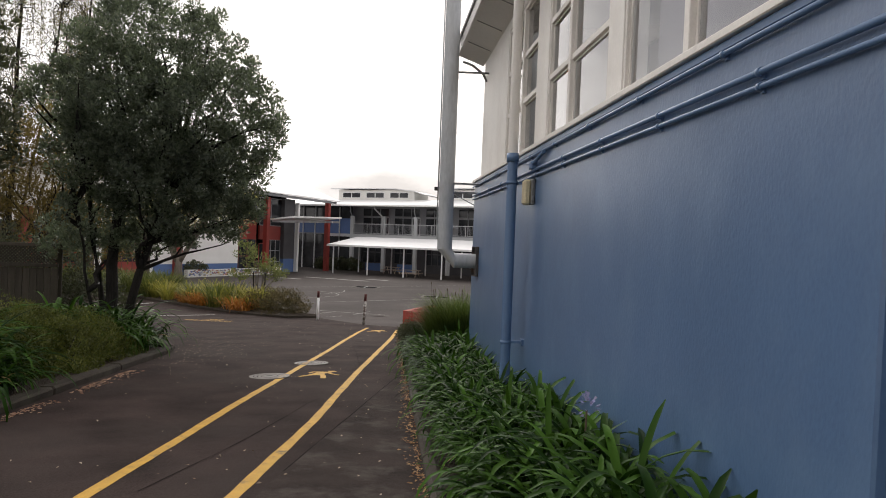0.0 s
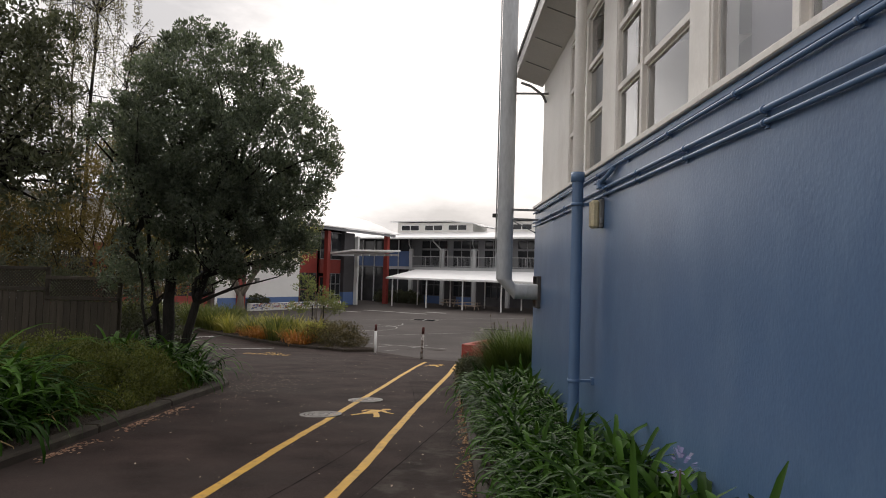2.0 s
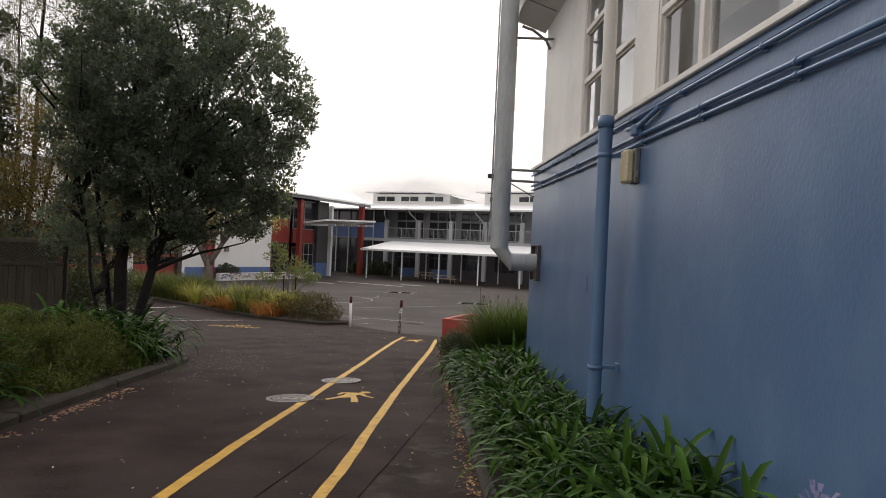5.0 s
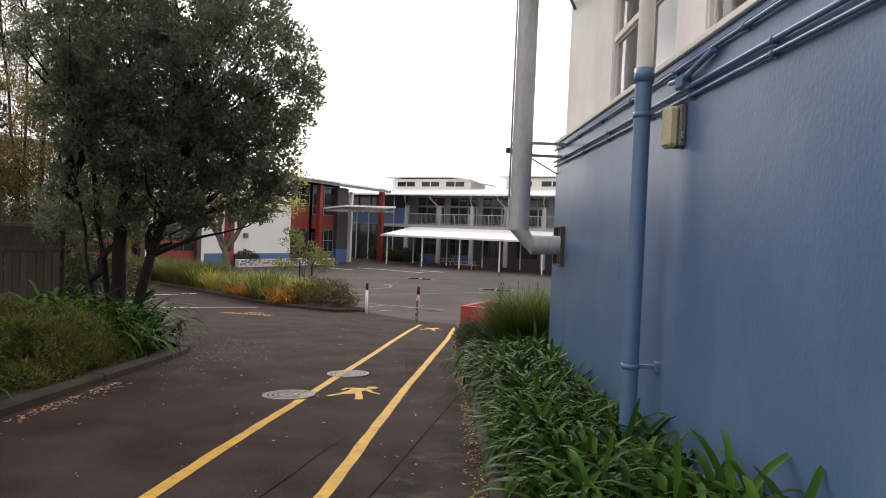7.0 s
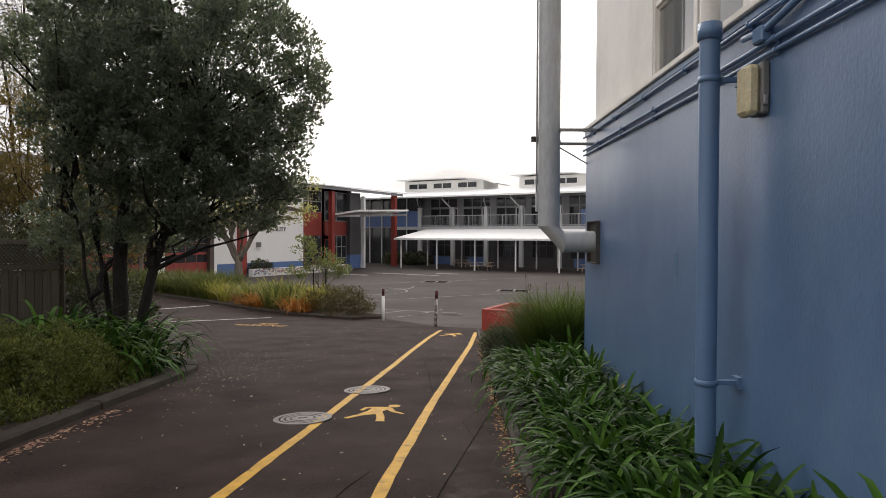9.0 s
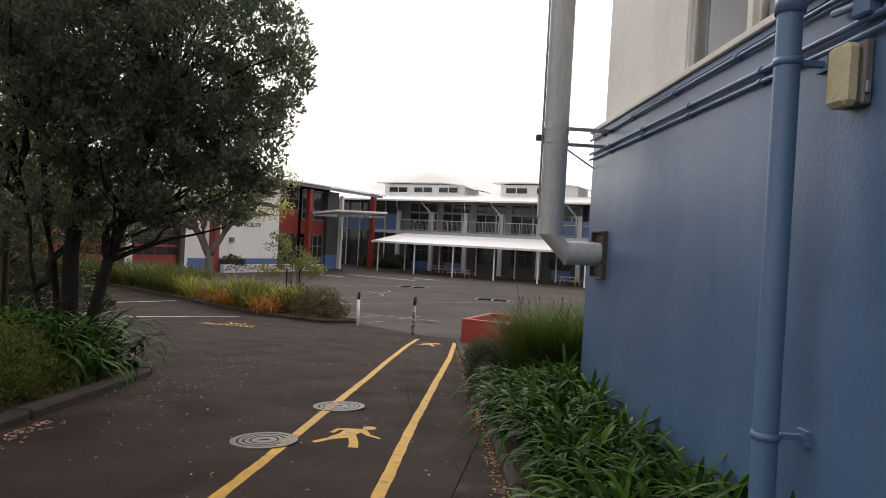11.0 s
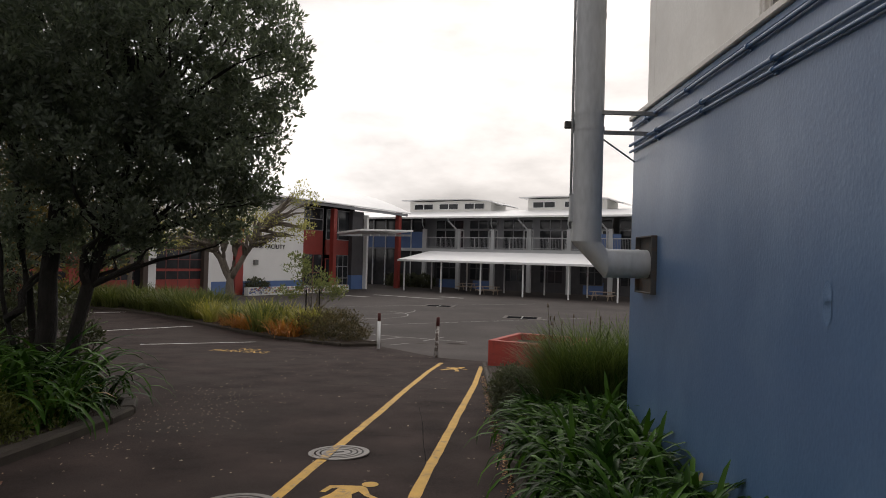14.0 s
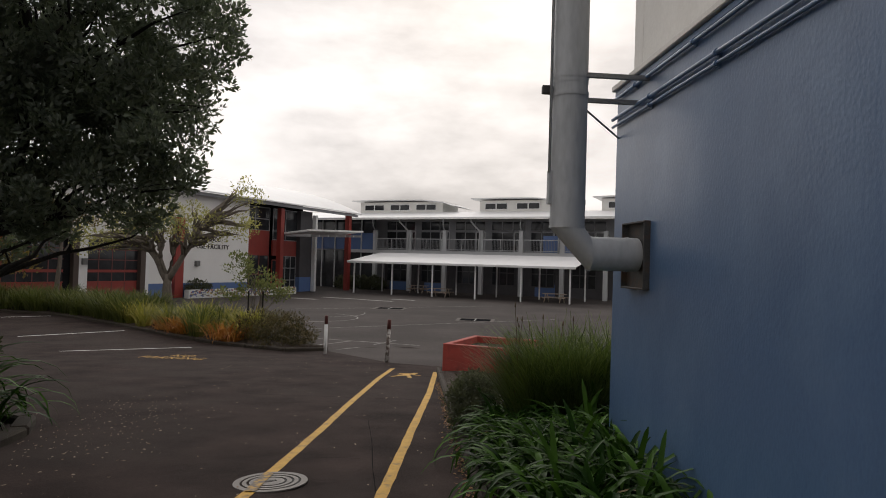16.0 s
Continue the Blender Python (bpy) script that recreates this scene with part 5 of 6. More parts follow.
def agapanthus(x, y, s, z=None, dead=False, single=False, tall=False):
    z = ground_z(y) + 0.05 if z is None else z
    t = thing("agapanthus_clump", "lush agapanthus clump with long arching strap leaves", "plant", group="agapanthus plants")
    t.matrix_basis = pose(x, y, z, 0, 0, rnd.uniform(0, 360)) @ Matrix.Diagonal((s, s, s * rnd.uniform(0.9, 1.1), 1))
    if single:
        for k in range(40):
            leaf = new("leaf", rnd.choice(LEAF_MESHES))
            leaf.parent = t
            a = rnd.uniform(0, math.tau)
            q = rnd.uniform(0.8, 1.15)
            leaf.matrix_basis = pose(0.14 * math.cos(a) * rnd.random(), 0.14 * math.sin(a) * rnd.random(), 0, 0, 0, rnd.uniform(0, 360)) @ Matrix.Diagonal((q, q, q * rnd.uniform(0.85, 1.15), 1))
    else:
        ob = tagged(new("leaves", rnd.choice(TALL_MESHES if tall else AGA_MESHES)), kind="stuff")
        ob.parent = t
    if dead:
        d = tagged(new("withered_leaves", rnd.choice(DEAD_MESHES)), "withered brown leaves", kind="stuff")
        d.parent = t
    return t


y = 1.6
while y < 15.2:
    x0 = right_kerb_x(y) + 0.53
    x1 = 1.66 + 0.039 * y if y < 12.8 else 3.0
    x = x0
    while x < x1:
        agapanthus(min(x + rnd.uniform(-0.06, 0.06), 1.64 + 0.039 * y if y < 13 else 9), y + rnd.uniform(-0.14, 0.14), rnd.uniform(0.95, 1.22) + 0.22 * min(x - x0, 0.7) + (0.3 if y > 11.5 else 0.12 if y > 6.5 else 0.1 + 0.35 * min(x - x0, 0.7)), dead=rnd.random() < 0.25, single=(5.0 < y < 5.55 and x < 1.7))
        x += 0.30
    y += 0.32


def flower(x, y, z):
    t = thing("agapanthus_flower", "fading violet agapanthus flower head on a stalk", "flower", (x, y, z))
    bm = bmesh.new()
    tube(bm, [(0, 0, -0.1), (0.02, 0, 0.35), (0.03, 0.01, 0.62)], 0.008, 6)
    part("stalk", bm, M_STALK, t)
    r2 = random.Random(5)
    verts, faces = [], []
    for _ in range(46):
        d = Vector((r2.gauss(0, 1), r2.gauss(0, 1), r2.gauss(0.3, 0.8))).normalized()
        c = Vector((0.03, 0.01, 0.63)) + d * r2.uniform(0.05, 0.095)
        s = d.cross(Vector((0.3, 0.2, 0.9))).normalized() * 0.006
        k = len(verts)
        verts += [c - s, c + s, c + d * 0.035 + s * 2, c + d * 0.035 - s * 2]
        faces.append((k, k + 1, k + 2, k + 3))
    ob = tagged(new("flower_head", raw_mesh("flower_head", verts, faces, M_FLOWER)), kind="stuff")
    ob.parent = t


flower(1.66, 4.75, ground_z(4.75) + 0.11)
TALL_MESHES = [raw_mesh("tall_agapanthus", *arching_leaves(80 + k, 44, 0.58, 0.026, 0.17), M_AGA, True) for k in range(4)]
# beds of the other side: by the kerb's corner, nearer along the kerb, and under the fence
for xa, xb, ya, yb, s0, s1 in ((-6.2, -4.62, 13.9, 15.5, 2.4, 2.85), (-6.9, -4.75, 6.9, 9.8, 2.45, 2.9), (-9.5, -6.4, 12.4, 15.8, 1.6, 2.0)):
    nx, ny = int((xb - xa) / 0.4) + 1, int((yb - ya) / 0.4) + 1
    for i in range(nx):
        for k in range(ny):
            x = xa + (xb - xa) * i / (nx - 1) + rnd.uniform(-0.12, 0.12)
            y = ya + (yb - ya) * k / (ny - 1) + rnd.uniform(-0.12, 0.12)
            f = min(1.0, 0.72 + 0.5 * (xb - x))
            t = agapanthus(x, y, f * rnd.uniform(s0, s1), ground_z(y) + 0.06, dead=rnd.random() < 0.3, tall=True)


def tuft(name, x, y, z, n, length, width, mat, label, seed, upright=0.75, droop=0.6, spread=0.3, group=""):
    ob = new(name, raw_mesh(name, *strap_leaves(seed, n, length, width, spread, droop, upright, 0.1), mat, True))
    ob.matrix_basis = pose(x, y, z)
    return tagged(ob, label, "plant", group)


for k, (x, y, s) in enumerate(((2.02, 14.95, 0.9), (2.5, 14.8, 1.0), (2.3, 15.3, 1.0), (2.95, 14.95, 1.0))):
    tuft("grass_tuft", x, y, ground_z(y) + 0.05, 1500, 1.46 * s, 0.013, M_TUSSOCK, "dense green tussock of fine arching blades", 100 + k, 0.86, 0.72, 0.30, "grass tussocks")
bm = bmesh.new()
rnd2 = random.Random(8)
for _ in range(8):
    x, y = rnd2.uniform(1.6, 2.8), rnd2.uniform(14.5, 15.2)
    z = ground_z(y)
    h = rnd2.uniform(1.45, 1.72)
    lean = rnd2.uniform(-0.12, 0.12)
    tube(bm, [(x, y, z), (x + lean * 0.4, y, z + h * 0.6), (x + lean, y, z + h - 0.06), (x + lean, y, z + h - 0.05), (x + lean * 1.05, y, z + h)], [0.004, 0.003, 0.003, 0.011, 0.006], 5)
solo("seed_stalks", bm, M_STALK, "thin dark seed stalks above the tussock", "plant", kind="stuff")


# leaf clouds
def leaf_cloud(name, blobs, per, size, mat, seed, aspect=2.2, up=0.6, hollow=0.6, hang=0.0):
    """Many small leaves gathered round twig ends. blobs: rows of x, y, z, radius."""
    g = np.random.default_rng(seed)
    blobs = np.asarray(blobs, float)
    n = len(blobs) * per
    c = np.repeat(blobs[:, :3], per, 0)
    r = np.repeat(blobs[:, 3], per)
    d = g.normal(size=(n, 3))
    d /= np.linalg.norm(d, axis=1)[:, None]
    rad = r * (hollow + (1 - hollow) * g.random(n)) * np.cbrt(g.random(n) * 0.6 + 0.4)
    p = c + d * rad[:, None] * np.array([1, 1, 0.8])
    ax = d * 0.9 + g.normal(scale=0.5, size=(n, 3)) + np.array([0, 0, up])
    ax[:, 2] -= hang
    ax /= np.linalg.norm(ax, axis=1)[:, None]
    sd = np.cross(ax, g.normal(size=(n, 3)))
    sd /= np.linalg.norm(sd, axis=1)[:, None]
    ln = size * g.uniform(0.6, 1.3, n)
    w = ln / aspect / 2
    nrm = np.cross(ax, sd)
    a = p
    b = p + ax * (ln * 0.5)[:, None] + sd * w[:, None] + nrm * (w * 0.25)[:, None]
    e = p + ax * ln[:, None]
    f = p + ax * (ln * 0.5)[:, None] - sd * w[:, None] + nrm * (w * 0.25)[:, None]
    verts = np.stack([a, b, e, f], 1).reshape(-1, 3)
    me = bpy.data.meshes.new(name)
    me.vertices.add(4 * n)
    me.vertices.foreach_set("co", verts.ravel())
    me.loops.add(4 * n)
    me.loops.foreach_set("vertex_index", np.arange(4 * n, dtype=np.int32))
    me.polygons.add(n)
    me.polygons.foreach_set("loop_start", np.arange(0, 4 * n, 4, dtype=np.int32))
    me.polygons.foreach_set("loop_total", np.full(n, 4, dtype=np.int32))
    me.materials.append(mat)
    me.update(calc_edges=True)
    me.validate()
    return me


def crown_blobs(seed, lobes, n, r0, r1, fill=0.35):
    """Twig ends spread over the skin of several overlapping lobes (x, y, z, rx, ry, rz), fewer inside."""
    g = random.Random(seed)
    out = []
    total = sum(l[3] * l[4] + l[4] * l[5] for l in lobes)
    for x, y, z, rx, ry, rz in lobes:
        for _ in range(max(3, int(n * (rx * ry + ry * rz) / total))):
            d = Vector((g.gauss(0, 1), g.gauss(0, 1), g.gauss(0, 1))).normalized()
            k = g.uniform(0.86, 1.04) if g.random() > fill else g.uniform(0.35, 0.86)
            out.append((x + d.x * rx * k, y + d.y * ry * k, z + d.z * rz * k, g.uniform(r0, r1)))
    return out


def limb(bm, a, b, r0, r1, g, wiggle=0.12, steps=6, sides=8):
    a, b = Vector(a), Vector(b)
    pts = []
    for i in range(steps + 1):
        f = i / steps
        p = a.lerp(b, f)
        if 0 < i < steps:
            p += Vector((g.uniform(-1, 1), g.uniform(-1, 1), g.uniform(-0.5, 0.5))) * wiggle
        pts.append(p)
    tube(bm, pts, [r0 + (r1 - r0) * i / steps for i in range(steps + 1)], sides)
    return pts


def tree(name, label, base, stems, lobes, leaf, bark, n, per, size, seed, blob=(0.22, 0.42), limbs=22, aspect=2.2, fill=0.35, hang=0.0, group=""):
    """A tree: stems and limbs that taper into the lobes of its crown, and leaves round the twig ends."""
    g = random.Random(seed)
    t = thing(name, label, "tree", base, group=group)
    inv = Vector(base)
    bm = bmesh.new()
    tops = []
    for sx, sy, tx, ty, tz, r, *foot in stems:
        pts = limb(bm, (sx, sy, foot[0] if foot else -0.2), (tx, ty, tz), r, r * 0.45, g, 0.05, 7, 10)
        tops += pts[3:]
    blobs = crown_blobs(seed, lobes, n, *blob, fill)
    for k in range(limbs):
        x, y, z, r = g.choice(blobs)
        src = min(tops, key=lambda p: (p - Vector((x, y, z - 1.2))).length)
        limb(bm, src, (x, y, z), g.uniform(0.03, 0.055) * stems[0][5] / 0.13, 0.006, g, 0.14, 5, 6)
    part("trunk", bm, bark, t)
    ob = new("crown", leaf_cloud("crown", blobs, per, size, leaf, seed, aspect, hang=hang))
    ob.parent = t
    return t


# the rounded evergreen by the kerb
BASE = (-5.5, 15.7, ground_z(15.7) + 0.02)
tree("evergreen_tree", "rounded evergreen tree with several dark stems", BASE,
     [(-0.10, 0.05, -0.05, 0.3, 4.6, 0.16), (0.12, 0.0, 1.15, 0.2, 4.3, 0.115), (-0.05, 0.1, -0.9, 0.3, 4.2, 0.08), (-0.3, -0.05, -0.75, -0.3, 3.2, 0.045)],
     [(1.0, 0, 5.85, 2.15, 2.1, 2.0), (2.25, -0.1, 5.1, 1.4, 1.6, 1.3), (-0.1, 0.1, 5.4, 1.1, 1.5, 1.5), (0.55, 0, 6.9, 1.3, 1.4, 1.15), (2.2, 0, 4.0, 1.1, 1.3, 1.0), (-0.2, 0, 4.2, 1.2, 1.4, 0.9), (0.8, 0, 3.9, 1.5, 1.5, 0.9), (0.8, 0, 5.0, 1.8, 1.6, 1.4), (-0.4, -0.2, 2.9, 0.9, 0.9, 0.55),
      (1.7, 0, 3.0, 1.2, 1.1, 0.6), (2.4, 0, 3.2, 0.7, 0.7, 0.5), (-1.1, 0.3, 2.3, 0.6, 0.6, 0.45), (0.4, 0.5, 2.5, 0.9, 0.6, 0.4), (-1.3, 0.2, 5.6, 0.9, 0.9, 0.6)],
     M_TREELEAF, M_BARK, 1600, 84, 0.088, 3, (0.13, 0.27), 80, 2.3, 0.10)
# dark tree and thin trees behind the fence
tree("broadleaf_tree", "dark leafy tree with limbs reaching out from behind the bed", (-9.9, 12.8, ground_z(12.8) + 0.05), [(0, 0, 0.6, 0, 4.6, 0.2), (0.1, 0, 2.0, 0.2, 5.2, 0.11), (0.0, 0, 2.4, -0.1, 4.2, 0.07, 2.2)],
     [(2.0, 0, 5.6, 1.4, 1.2, 1.5), (3.0, -0.2, 4.9, 0.85, 0.9, 1.0), (0.6, 0, 6.2, 1.5, 1.3, 1.4), (2.4, 0.2, 6.8, 0.9, 0.9, 0.7), (1.0, 0, 4.3, 1.4, 1.2, 0.9), (2.6, 0.3, 3.9, 1.0, 0.9, 0.55), (0.8, 0, 7.4, 1.0, 1.0, 0.7)], M_DARKLEAF, M_BARK, 400, 58, 0.115, 8, (0.18, 0.34), 60, 2.2, 0.3)
WEEP_BASE = (-13.2, 26.0, ground_z(25) + 0.05)
WEEP_LOBES = [(0.2, 0, 10.8, 2.6, 2.2, 3.2), (2.0, 0, 8.6, 1.8, 1.6, 2.4), (-1.8, 0, 9.0, 2.2, 1.8, 2.6), (0.4, 0, 13.6, 1.8, 1.6, 2.0), (2.6, 0, 11.0, 1.2, 1.2, 1.8)]


def weeping_tree():
    """A tall tree whose fine twigs hang from rising limbs, with small leaves along each twig."""
    g = random.Random(15)
    t = thing("weeping_tree", "tall thin-leaved tree with hanging twigs", "tree", WEEP_BASE)
    bm = bmesh.new()
    tops = []
    for tx, tz, rad in ((0.3, 13.0, 0.11), (1.7, 11.5, 0.07), (-1.7, 12.0, 0.07), (2.7, 10.5, 0.06), (-0.7, 13.5, 0.06)):
        tops += limb(bm, (0.1 * (tx > 0), 0, -0.2), (tx, 0.3, tz), rad, rad * 0.4, g, 0.08, 8, 8)[3:]
    part("trunk", bm, M_BARK, t)
    bm = bmesh.new()
    blobs = []
    for x, y, z, _ in crown_blobs(15, WEEP_LOBES, 330, 0.3, 0.4, 0.5):
        src = min(tops, key=lambda p: (p - Vector((x, y, z))).length)
        drop = g.uniform(0.6, 2.0)
        a, b = Vector((x, y, z)), Vector((x + g.uniform(-0.15, 0.15), y + g.uniform(-0.15, 0.15), z - drop))
        tube(bm, [src, src.lerp(a, 0.5) + Vector((0, 0, 0.25)), a, a.lerp(b, 0.5) + Vector((g.uniform(-0.06, 0.06), 0, 0)), b], [0.022, 0.014, 0.010, 0.008, 0.005], 4, False)
        n = int(drop / 0.16) + 2
        blobs += [(*a.lerp(b, (k + g.random()) / n), 0.15) for k in range(n)]
    tagged(part("twig_mass", bm, M_BARK, t, "fine dark hanging twigs"), kind="stuff")
    ob = new("crown", leaf_cloud("crown", blobs, 12, 0.085, M_BIRCH, 15, 2.2, hang=0.9))
    ob.parent = t


weeping_tree()
tree("background_tree", "dark leafy tree standing behind the fence", (-15.6, 20.5, ground_z(20) + 0.05), [(0, 0, 0.3, 0, 4.6, 0.2), (0.1, 0, 1.2, 0.2, 4.2, 0.1)],
     [(0, 0, 5.4, 2.2, 1.6, 2.2), (2.0, 0, 3.9, 1.7, 1.3, 1.3), (-2.4, 0, 5.0, 2.2, 1.6, 2.2), (3.9, 0, 3.4, 1.5, 1.2, 1.2)], M_DARKLEAF, M_BARK, 420, 70, 0.13, 28, (0.24, 0.46), 40, 2.3, 0.3)
tree("olive_shrub", "yellow-green leafy shrub behind the fence", (-9.2, 19.8, ground_z(19.8) + 0.05), [(0, 0, 0.3, 0, 2.2, 0.07), (0.1, 0, -0.8, 0.3, 2.2, 0.06)],
     [(0, 0, 2.9, 1.7, 1.2, 0.9), (1.6, 0, 2.6, 1.2, 1.0, 0.8), (-1.7, 0, 2.9, 1.5, 1.0, 0.9), (0.4, 0, 3.9, 1.2, 1.0, 0.8), (-0.6, 0, 4.7, 1.2, 1.0, 0.8), (1.3, 0, 3.4, 0.9, 0.9, 0.7), (-0.2, 0, 5.6, 1.2, 1.0, 0.7), (1.2, 0, 4.9, 0.9, 0.9, 0.7)], M_OLIVE, M_BARK, 420, 64, 0.085, 21, (0.22, 0.4), 44, 2.4, 0.4)
tree("olive_shrub", "yellow-green leafy shrub behind the fence", (-13.5, 20.5, ground_z(19.8) + 0.05), [(0, 0, 0.3, 0, 2.2, 0.07), (0.1, 0, -0.8, 0.3, 2.2, 0.06)],
     [(0, 0, 2.9, 1.9, 1.2, 1.1), (1.6, 0, 2.6, 1.2, 1.0, 0.9), (-1.7, 0, 3.2, 1.8, 1.0, 1.4), (1.9, -0.4, 3.9, 1.3, 0.9, 0.9), (0.2, -0.4, 4.4, 1.4, 0.9, 0.8)], M_OLIVE, M_BARK, 380, 80, 0.09, 24, (0.25, 0.45), 22, 2.4, 0.4)
# trees of the island
ISLAND_TREE_X = -11.2
tree("island_tree", "small spreading tree with sparse yellow-green leaves", (ISLAND_TREE_X, 42.0, COURT_Z + 0.1), [(0, 0, 0.0, 0, 2.0, 0.36), (-0.05, 0, -1.5, 0.2, 4.2, 0.17, 1.7), (0.05, 0, 1.9, -0.1, 4.9, 0.17, 1.7), (0.05, 0.1, 0.3, 0.5, 4.8, 0.12, 1.7), (0, 0, -0.6, -0.5, 4.4, 0.11, 1.7)],
     [(-2.0, 0, 4.2, 2.1, 1.6, 1.0), (1.2, 0, 4.6, 2.0, 1.5, 1.1), (-0.3, 0, 5.0, 1.6, 1.4, 0.8), (-3.6, 0, 3.7, 1.2, 1.1, 0.7), (3.2, 0, 4.8, 1.5, 1.0, 0.9), (3.8, 0, 6.2, 0.9, 0.8, 0.9)], M_YELLOWLEAF, M_BARKPALE, 230, 22, 0.15, 33, (0.3, 0.55), 110, 2.0, 0.45)
tree("island_tree", "small leafy tree beside the roller doors", (-19.2, 47.0, COURT_Z + 0.1), [(0, 0, 0.3, 0, 4.0, 0.17)],
     [(0.2, 0, 5.2, 2.2, 1.8, 1.2), (-2.0, 0, 5.0, 1.8, 1.5, 1.1)], M_OLIVE, M_BARKPALE, 120, 36, 0.16, 35, (0.3, 0.5), 30, 2.0, 0.45)
tree("staked_sapling", "young sapling with sparse leaves tied to stakes", (-5.1, 33.6, COURT_Z + 0.12), [(0, 0, 0.05, 0, 2.3, 0.032), (0.1, 0, 0.35, 0, 1.9, 0.015)],
     [(0.1, 0, 2.0, 0.9, 0.6, 0.55), (-0.6, 0, 2.6, 0.5, 0.5, 0.5), (1.1, 0, 1.6, 0.6, 0.5, 0.4), (-0.8, 0, 1.5, 0.5, 0.4, 0.3)], M_SAPLING, M_BARKPALE, 80, 24, 0.12, 41, (0.14, 0.26), 26, 2.0, 0.5)
for dx in (-0.14, 0.42):
    bm = bmesh.new()
    box(bm, -5.1 + dx - 0.025, -5.1 + dx + 0.025, 33.3, 33.35, COURT_Z, COURT_Z + 1.75)
    solo("stake", bm, M_BARK, "dark timber stake beside the sapling", "stake", "sapling stakes")


# low shrubs
def shrub(name, label, lobes, leaf, n, per, size, seed, blob=(0.10, 0.2), aspect=2.5, fill=0.2, group=""):
    """A low bush: thin stems from its foot and a mass of small leaves."""
    t = thing(name, label, "shrub", group=group)
    blobs = crown_blobs(seed, lobes, n, *blob, fill)
    g = random.Random(seed)
    bm = bmesh.new()
    for x, y, z, rx, ry, rz in lobes:
        for _ in range(7):
            b = g.choice(blobs)
            tube(bm, [(x + g.uniform(-0.1, 0.1), y + g.uniform(-0.1, 0.1), ground_z(y)), ((x + b[0]) / 2, (y + b[1]) / 2, (ground_z(y) + b[2]) / 2 + 0.05), b[:3]], [0.014, 0.01, 0.004], 5)
    part("stems", bm, M_BARK, t)
    ob = tagged(new("foliage", leaf_cloud("foliage", blobs, per, size, leaf, seed, aspect)), kind="stuff")
    ob.parent = t
    return t


g14 = ground_z(12.0) + 0.05
shrub("low_shrub", "spreading low shrub with fine olive-green leaves", [(-5.1, 11.5, g14 + 0.22, 0.85, 1.3, 0.60), (-5.3, 12.8, g14 + 0.20, 0.95, 1.1, 0.66), (-6.1, 11.9, g14 + 0.38, 1.2, 1.4, 0.72), (-4.75, 13.4, g14 - 0.06, 0.55, 1.1, 0.32), (-4.65, 11.2, g14 + 0.0, 0.45, 1.0, 0.34)], M_HEBE, 1600, 60, 0.05, 51)
shrub("round_shrub", "small round dark green shrub by the kerb", [(1.30, 15.6, ground_z(15.6) + 0.34, 0.24, 0.4, 0.40)], M_DARKLEAF, 130, 70, 0.05, 52)
shrub("round_shrub", "small round dark green shrub by the kerb", [(1.62, 17.6, ground_z(17.6) + 0.2, 0.28, 0.5, 0.32)], M_DARKLEAF, 130, 60, 0.05, 53)
shrub("purple_shrub", "low purplish twiggy shrub at the island's tip", [(-3.3, 29.5, -1.5, 1.0, 0.8, 0.7), (-4.2, 30.8, -1.5, 0.9, 0.8, 0.65), (-2.7, 29.1, -1.6, 0.6, 0.5, 0.5)], M_PURPLE, 240, 50, 0.11, 54, (0.14, 0.28), 5.0)
shrub("dark_bush", "dark leafy bush under the tree", [(-8.4, 17.3, 0.0, 1.6, 0.7, 1.2), (-6.6, 17.3, -0.4, 0.9, 0.7, 0.9), (-9.9, 17.6, 0.6, 1.5, 0.7, 1.4)], M_DARKLEAF, 360, 70, 0.09, 55, (0.18, 0.32))
HEDGE = Matrix.Rotation(radians(TURN_B), 4, "Z")
for a in (-44.6, -42.6, -40.9):
    p = HEDGE @ Vector((a, 66.0, 0))
    shrub("clipped_bush", "dark clipped bush against the classroom block", [(p.x, p.y, COURT_Z + 0.6, 1.1, 0.9, 0.75)], M_DARKLEAF, 50, 50, 0.2, int(60 - a), (0.25, 0.4), 2.0, 0.1, "clipped bushes")
p = HEDGE @ Vector((FA + 0.7, 41.6, 0))
shrub("low_bush", "small dark plant behind the mosaic bench", [(p.x, p.y, COURT_Z + 0.75, 0.9, 0.7, 0.45)], M_DARKLEAF, 40, 40, 0.16, 77, (0.2, 0.3), 2.0)


def island_point(f, side):
    """A place on the island: f from tip to far end, side from the car park's kerb to the court's."""
    front, back = [Vector(p) for p in ISLAND], [Vector(p) for p in ISLAND_BACK]
    side = 0.08 + 0.84 * side
    k = min(f * 7, 6.999)
    i = int(k)
    q = front[i].lerp(front[i + 1], k - i).lerp(back[i].lerp(back[i + 1], k - i), side)
    return q.x, q.y


FLAX = {"lime": [raw_mesh("lime_flax", *strap_leaves(200 + k, 70, 0.85, 0.035, 0.2, 0.9, 0.6), M_LIME, True) for k in range(2)],
        "rusty": [raw_mesh("rusty_flax", *strap_leaves(210 + k, 70, 0.62, 0.03, 0.22, 1.3, 0.35), M_ORANGE, True) for k in range(2)],
        "green": [raw_mesh("green_flax", *strap_leaves(220 + k, 80, 0.95, 0.032, 0.25, 0.8, 0.65), M_TUFT, True) for k in range(2)]}
FLAX_LABEL = {"lime": "yellow-green strap-leaved plant in the island bed", "rusty": "orange-brown strap-leaved plant drooping over the kerb", "green": "green tussock of strap leaves in the island bed"}
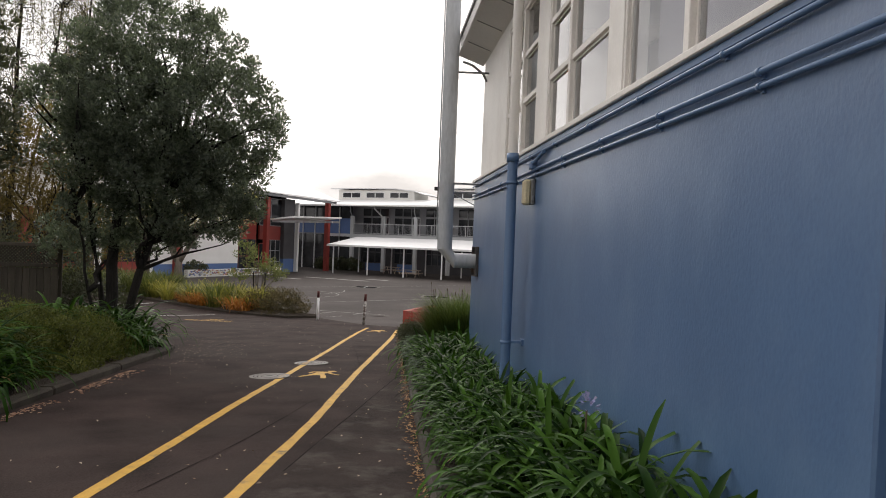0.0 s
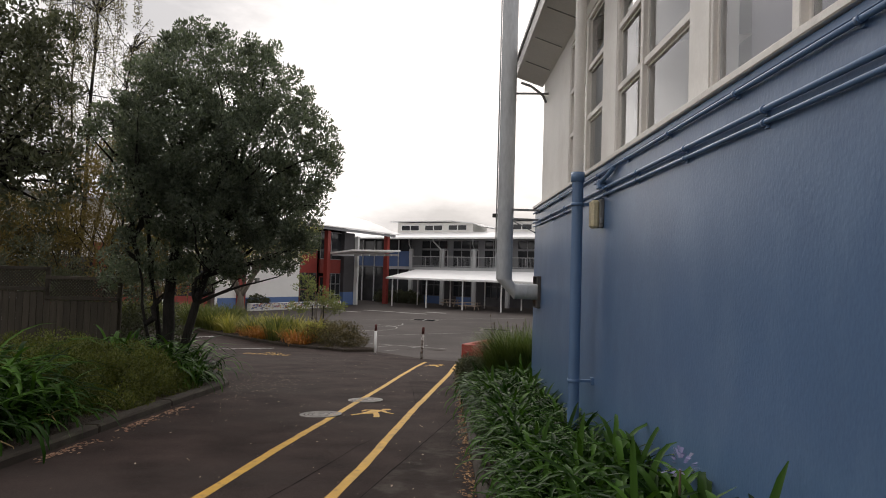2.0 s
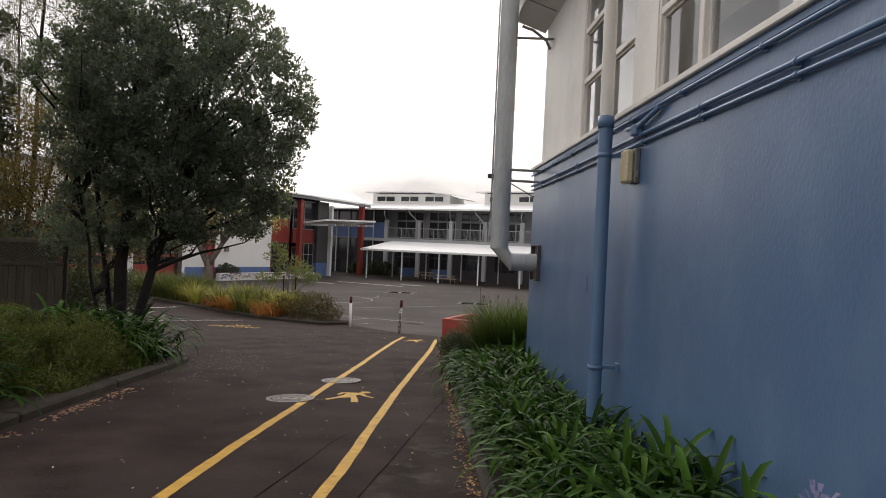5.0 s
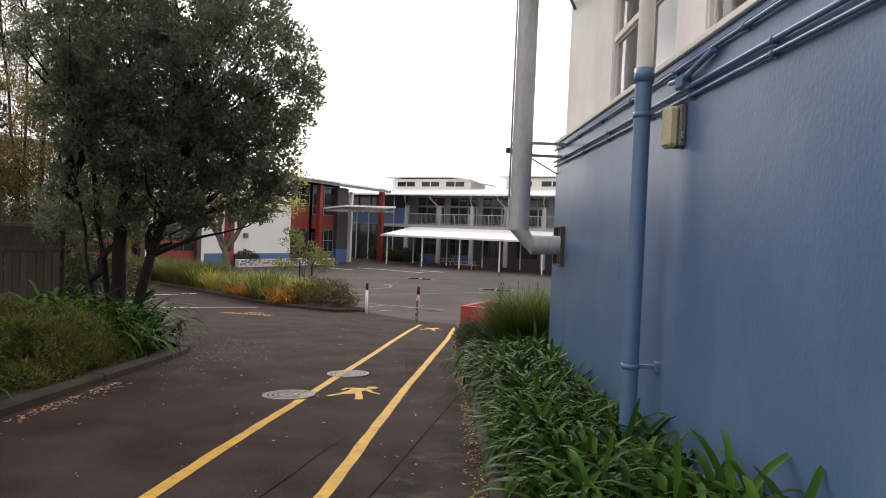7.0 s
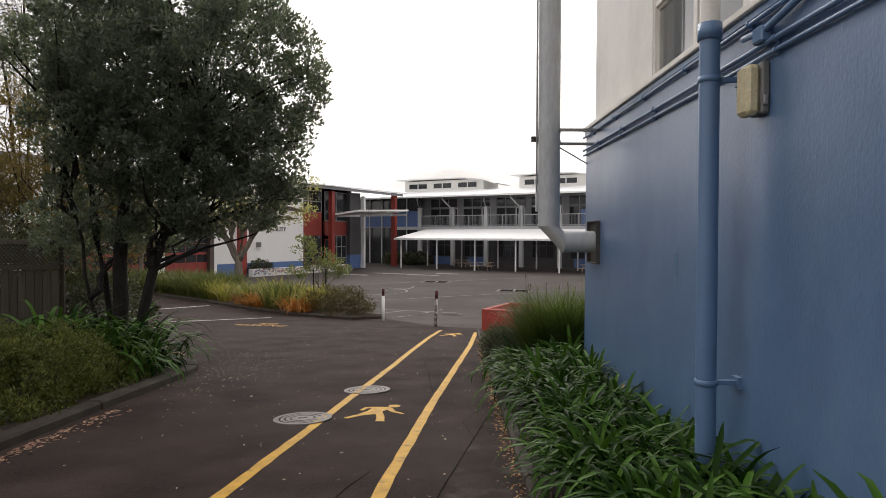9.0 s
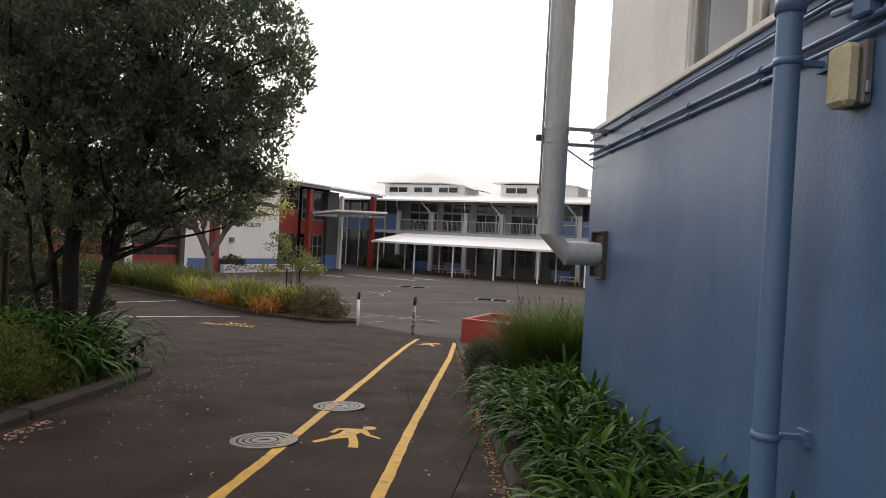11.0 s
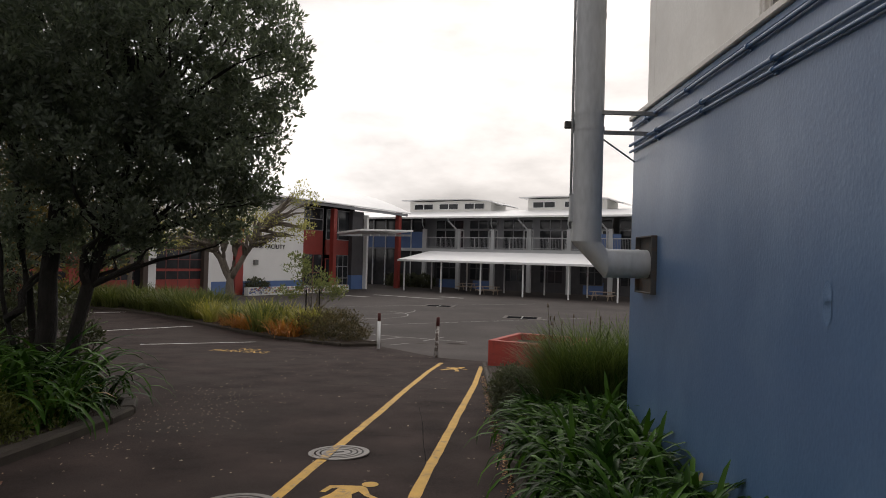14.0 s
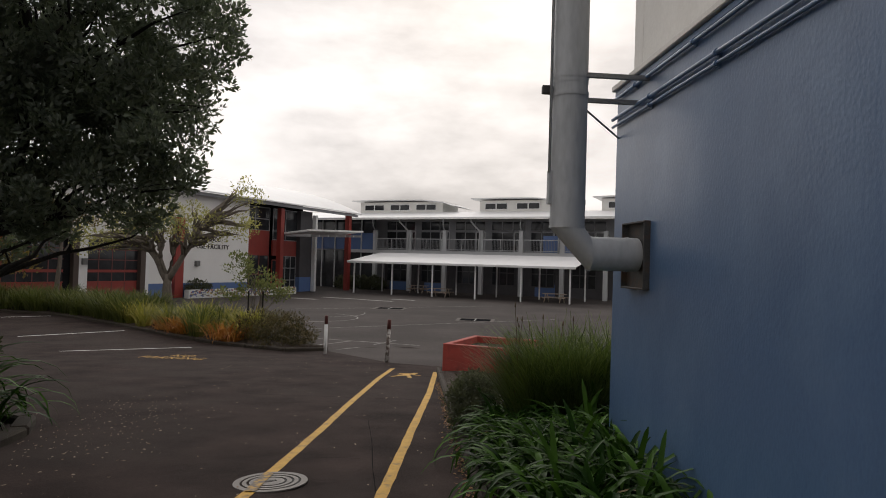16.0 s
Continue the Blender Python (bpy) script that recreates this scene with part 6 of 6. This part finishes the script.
for k in range(250):
    f, side = rnd.random() ** 0.8, rnd.uniform(0.05, 0.95)
    x, y = island_point(f, side)
    if f < 0.25:
        continue
    kind = "rusty" if f < 0.5 and side < 0.42 and rnd.random() < 0.62 else ("lime" if f < 0.55 and rnd.random() < 0.8 else "green")
    ob = new("flax_plant", rnd.choice(FLAX[kind]))
    s = rnd.uniform(1.0, 1.6)
    ob.matrix_basis = pose(x, y, ground_z(y) + 0.10, 0, 0, rnd.uniform(0, 360)) @ Matrix.Diagonal((s, s, s, 1))
    tagged(ob, FLAX_LABEL[kind], "plant", kind + " island plants")


# fallen leaves
def litter(name, places, size, mat, seed, label):
    g = random.Random(seed)
    verts, faces = [], []
    for x, y in places:
        z = ground_z(y) + 0.008
        a = g.uniform(0, math.tau)
        s = size * g.uniform(0.5, 1.3)
        c, d = math.cos(a) * s, math.sin(a) * s
        k = len(verts)
        verts += [(x - c, y - d, z + g.uniform(0, 0.006)), (x + d * 0.45, y - c * 0.45, z + g.uniform(0, 0.012)), (x + c, y + d, z + g.uniform(0, 0.01)), (x - d * 0.45, y + c * 0.45, z + g.uniform(0, 0.012))]
        faces.append((k, k + 1, k + 2, k + 3))
    return tagged(new(name, raw_mesh(name, verts, faces, mat)), label, "leaves", kind="stuff")


g = random.Random(77)
litter("fallen_leaves", [(right_kerb_x(y) - abs(g.gauss(0, 0.06)) - 0.005, y) for y in [g.uniform(2, 21) for _ in range(1500)]], 0.021, M_LITTER, 1, "dry brown leaves gathered along the kerb")
litter("fallen_leaves", [(g.uniform(-3.7, 0.9), g.uniform(2, 26)) for _ in range(420)] + [(-3.5 + g.gauss(0, 0.55), 15.4 + g.gauss(0, 1.8)) for _ in range(330)], 0.018, M_PALELITTER, 2, "scattered fallen leaves on the asphalt")
litter("fallen_leaves", [(-3.86 + abs(g.gauss(0, 0.1)), g.choice((6.4, 8.4, 10.2, 11.4)) + g.gauss(0, 0.35)) for _ in range(420)], 0.03, M_LITTERRED, 3, "reddish fallen petals along the kerb")
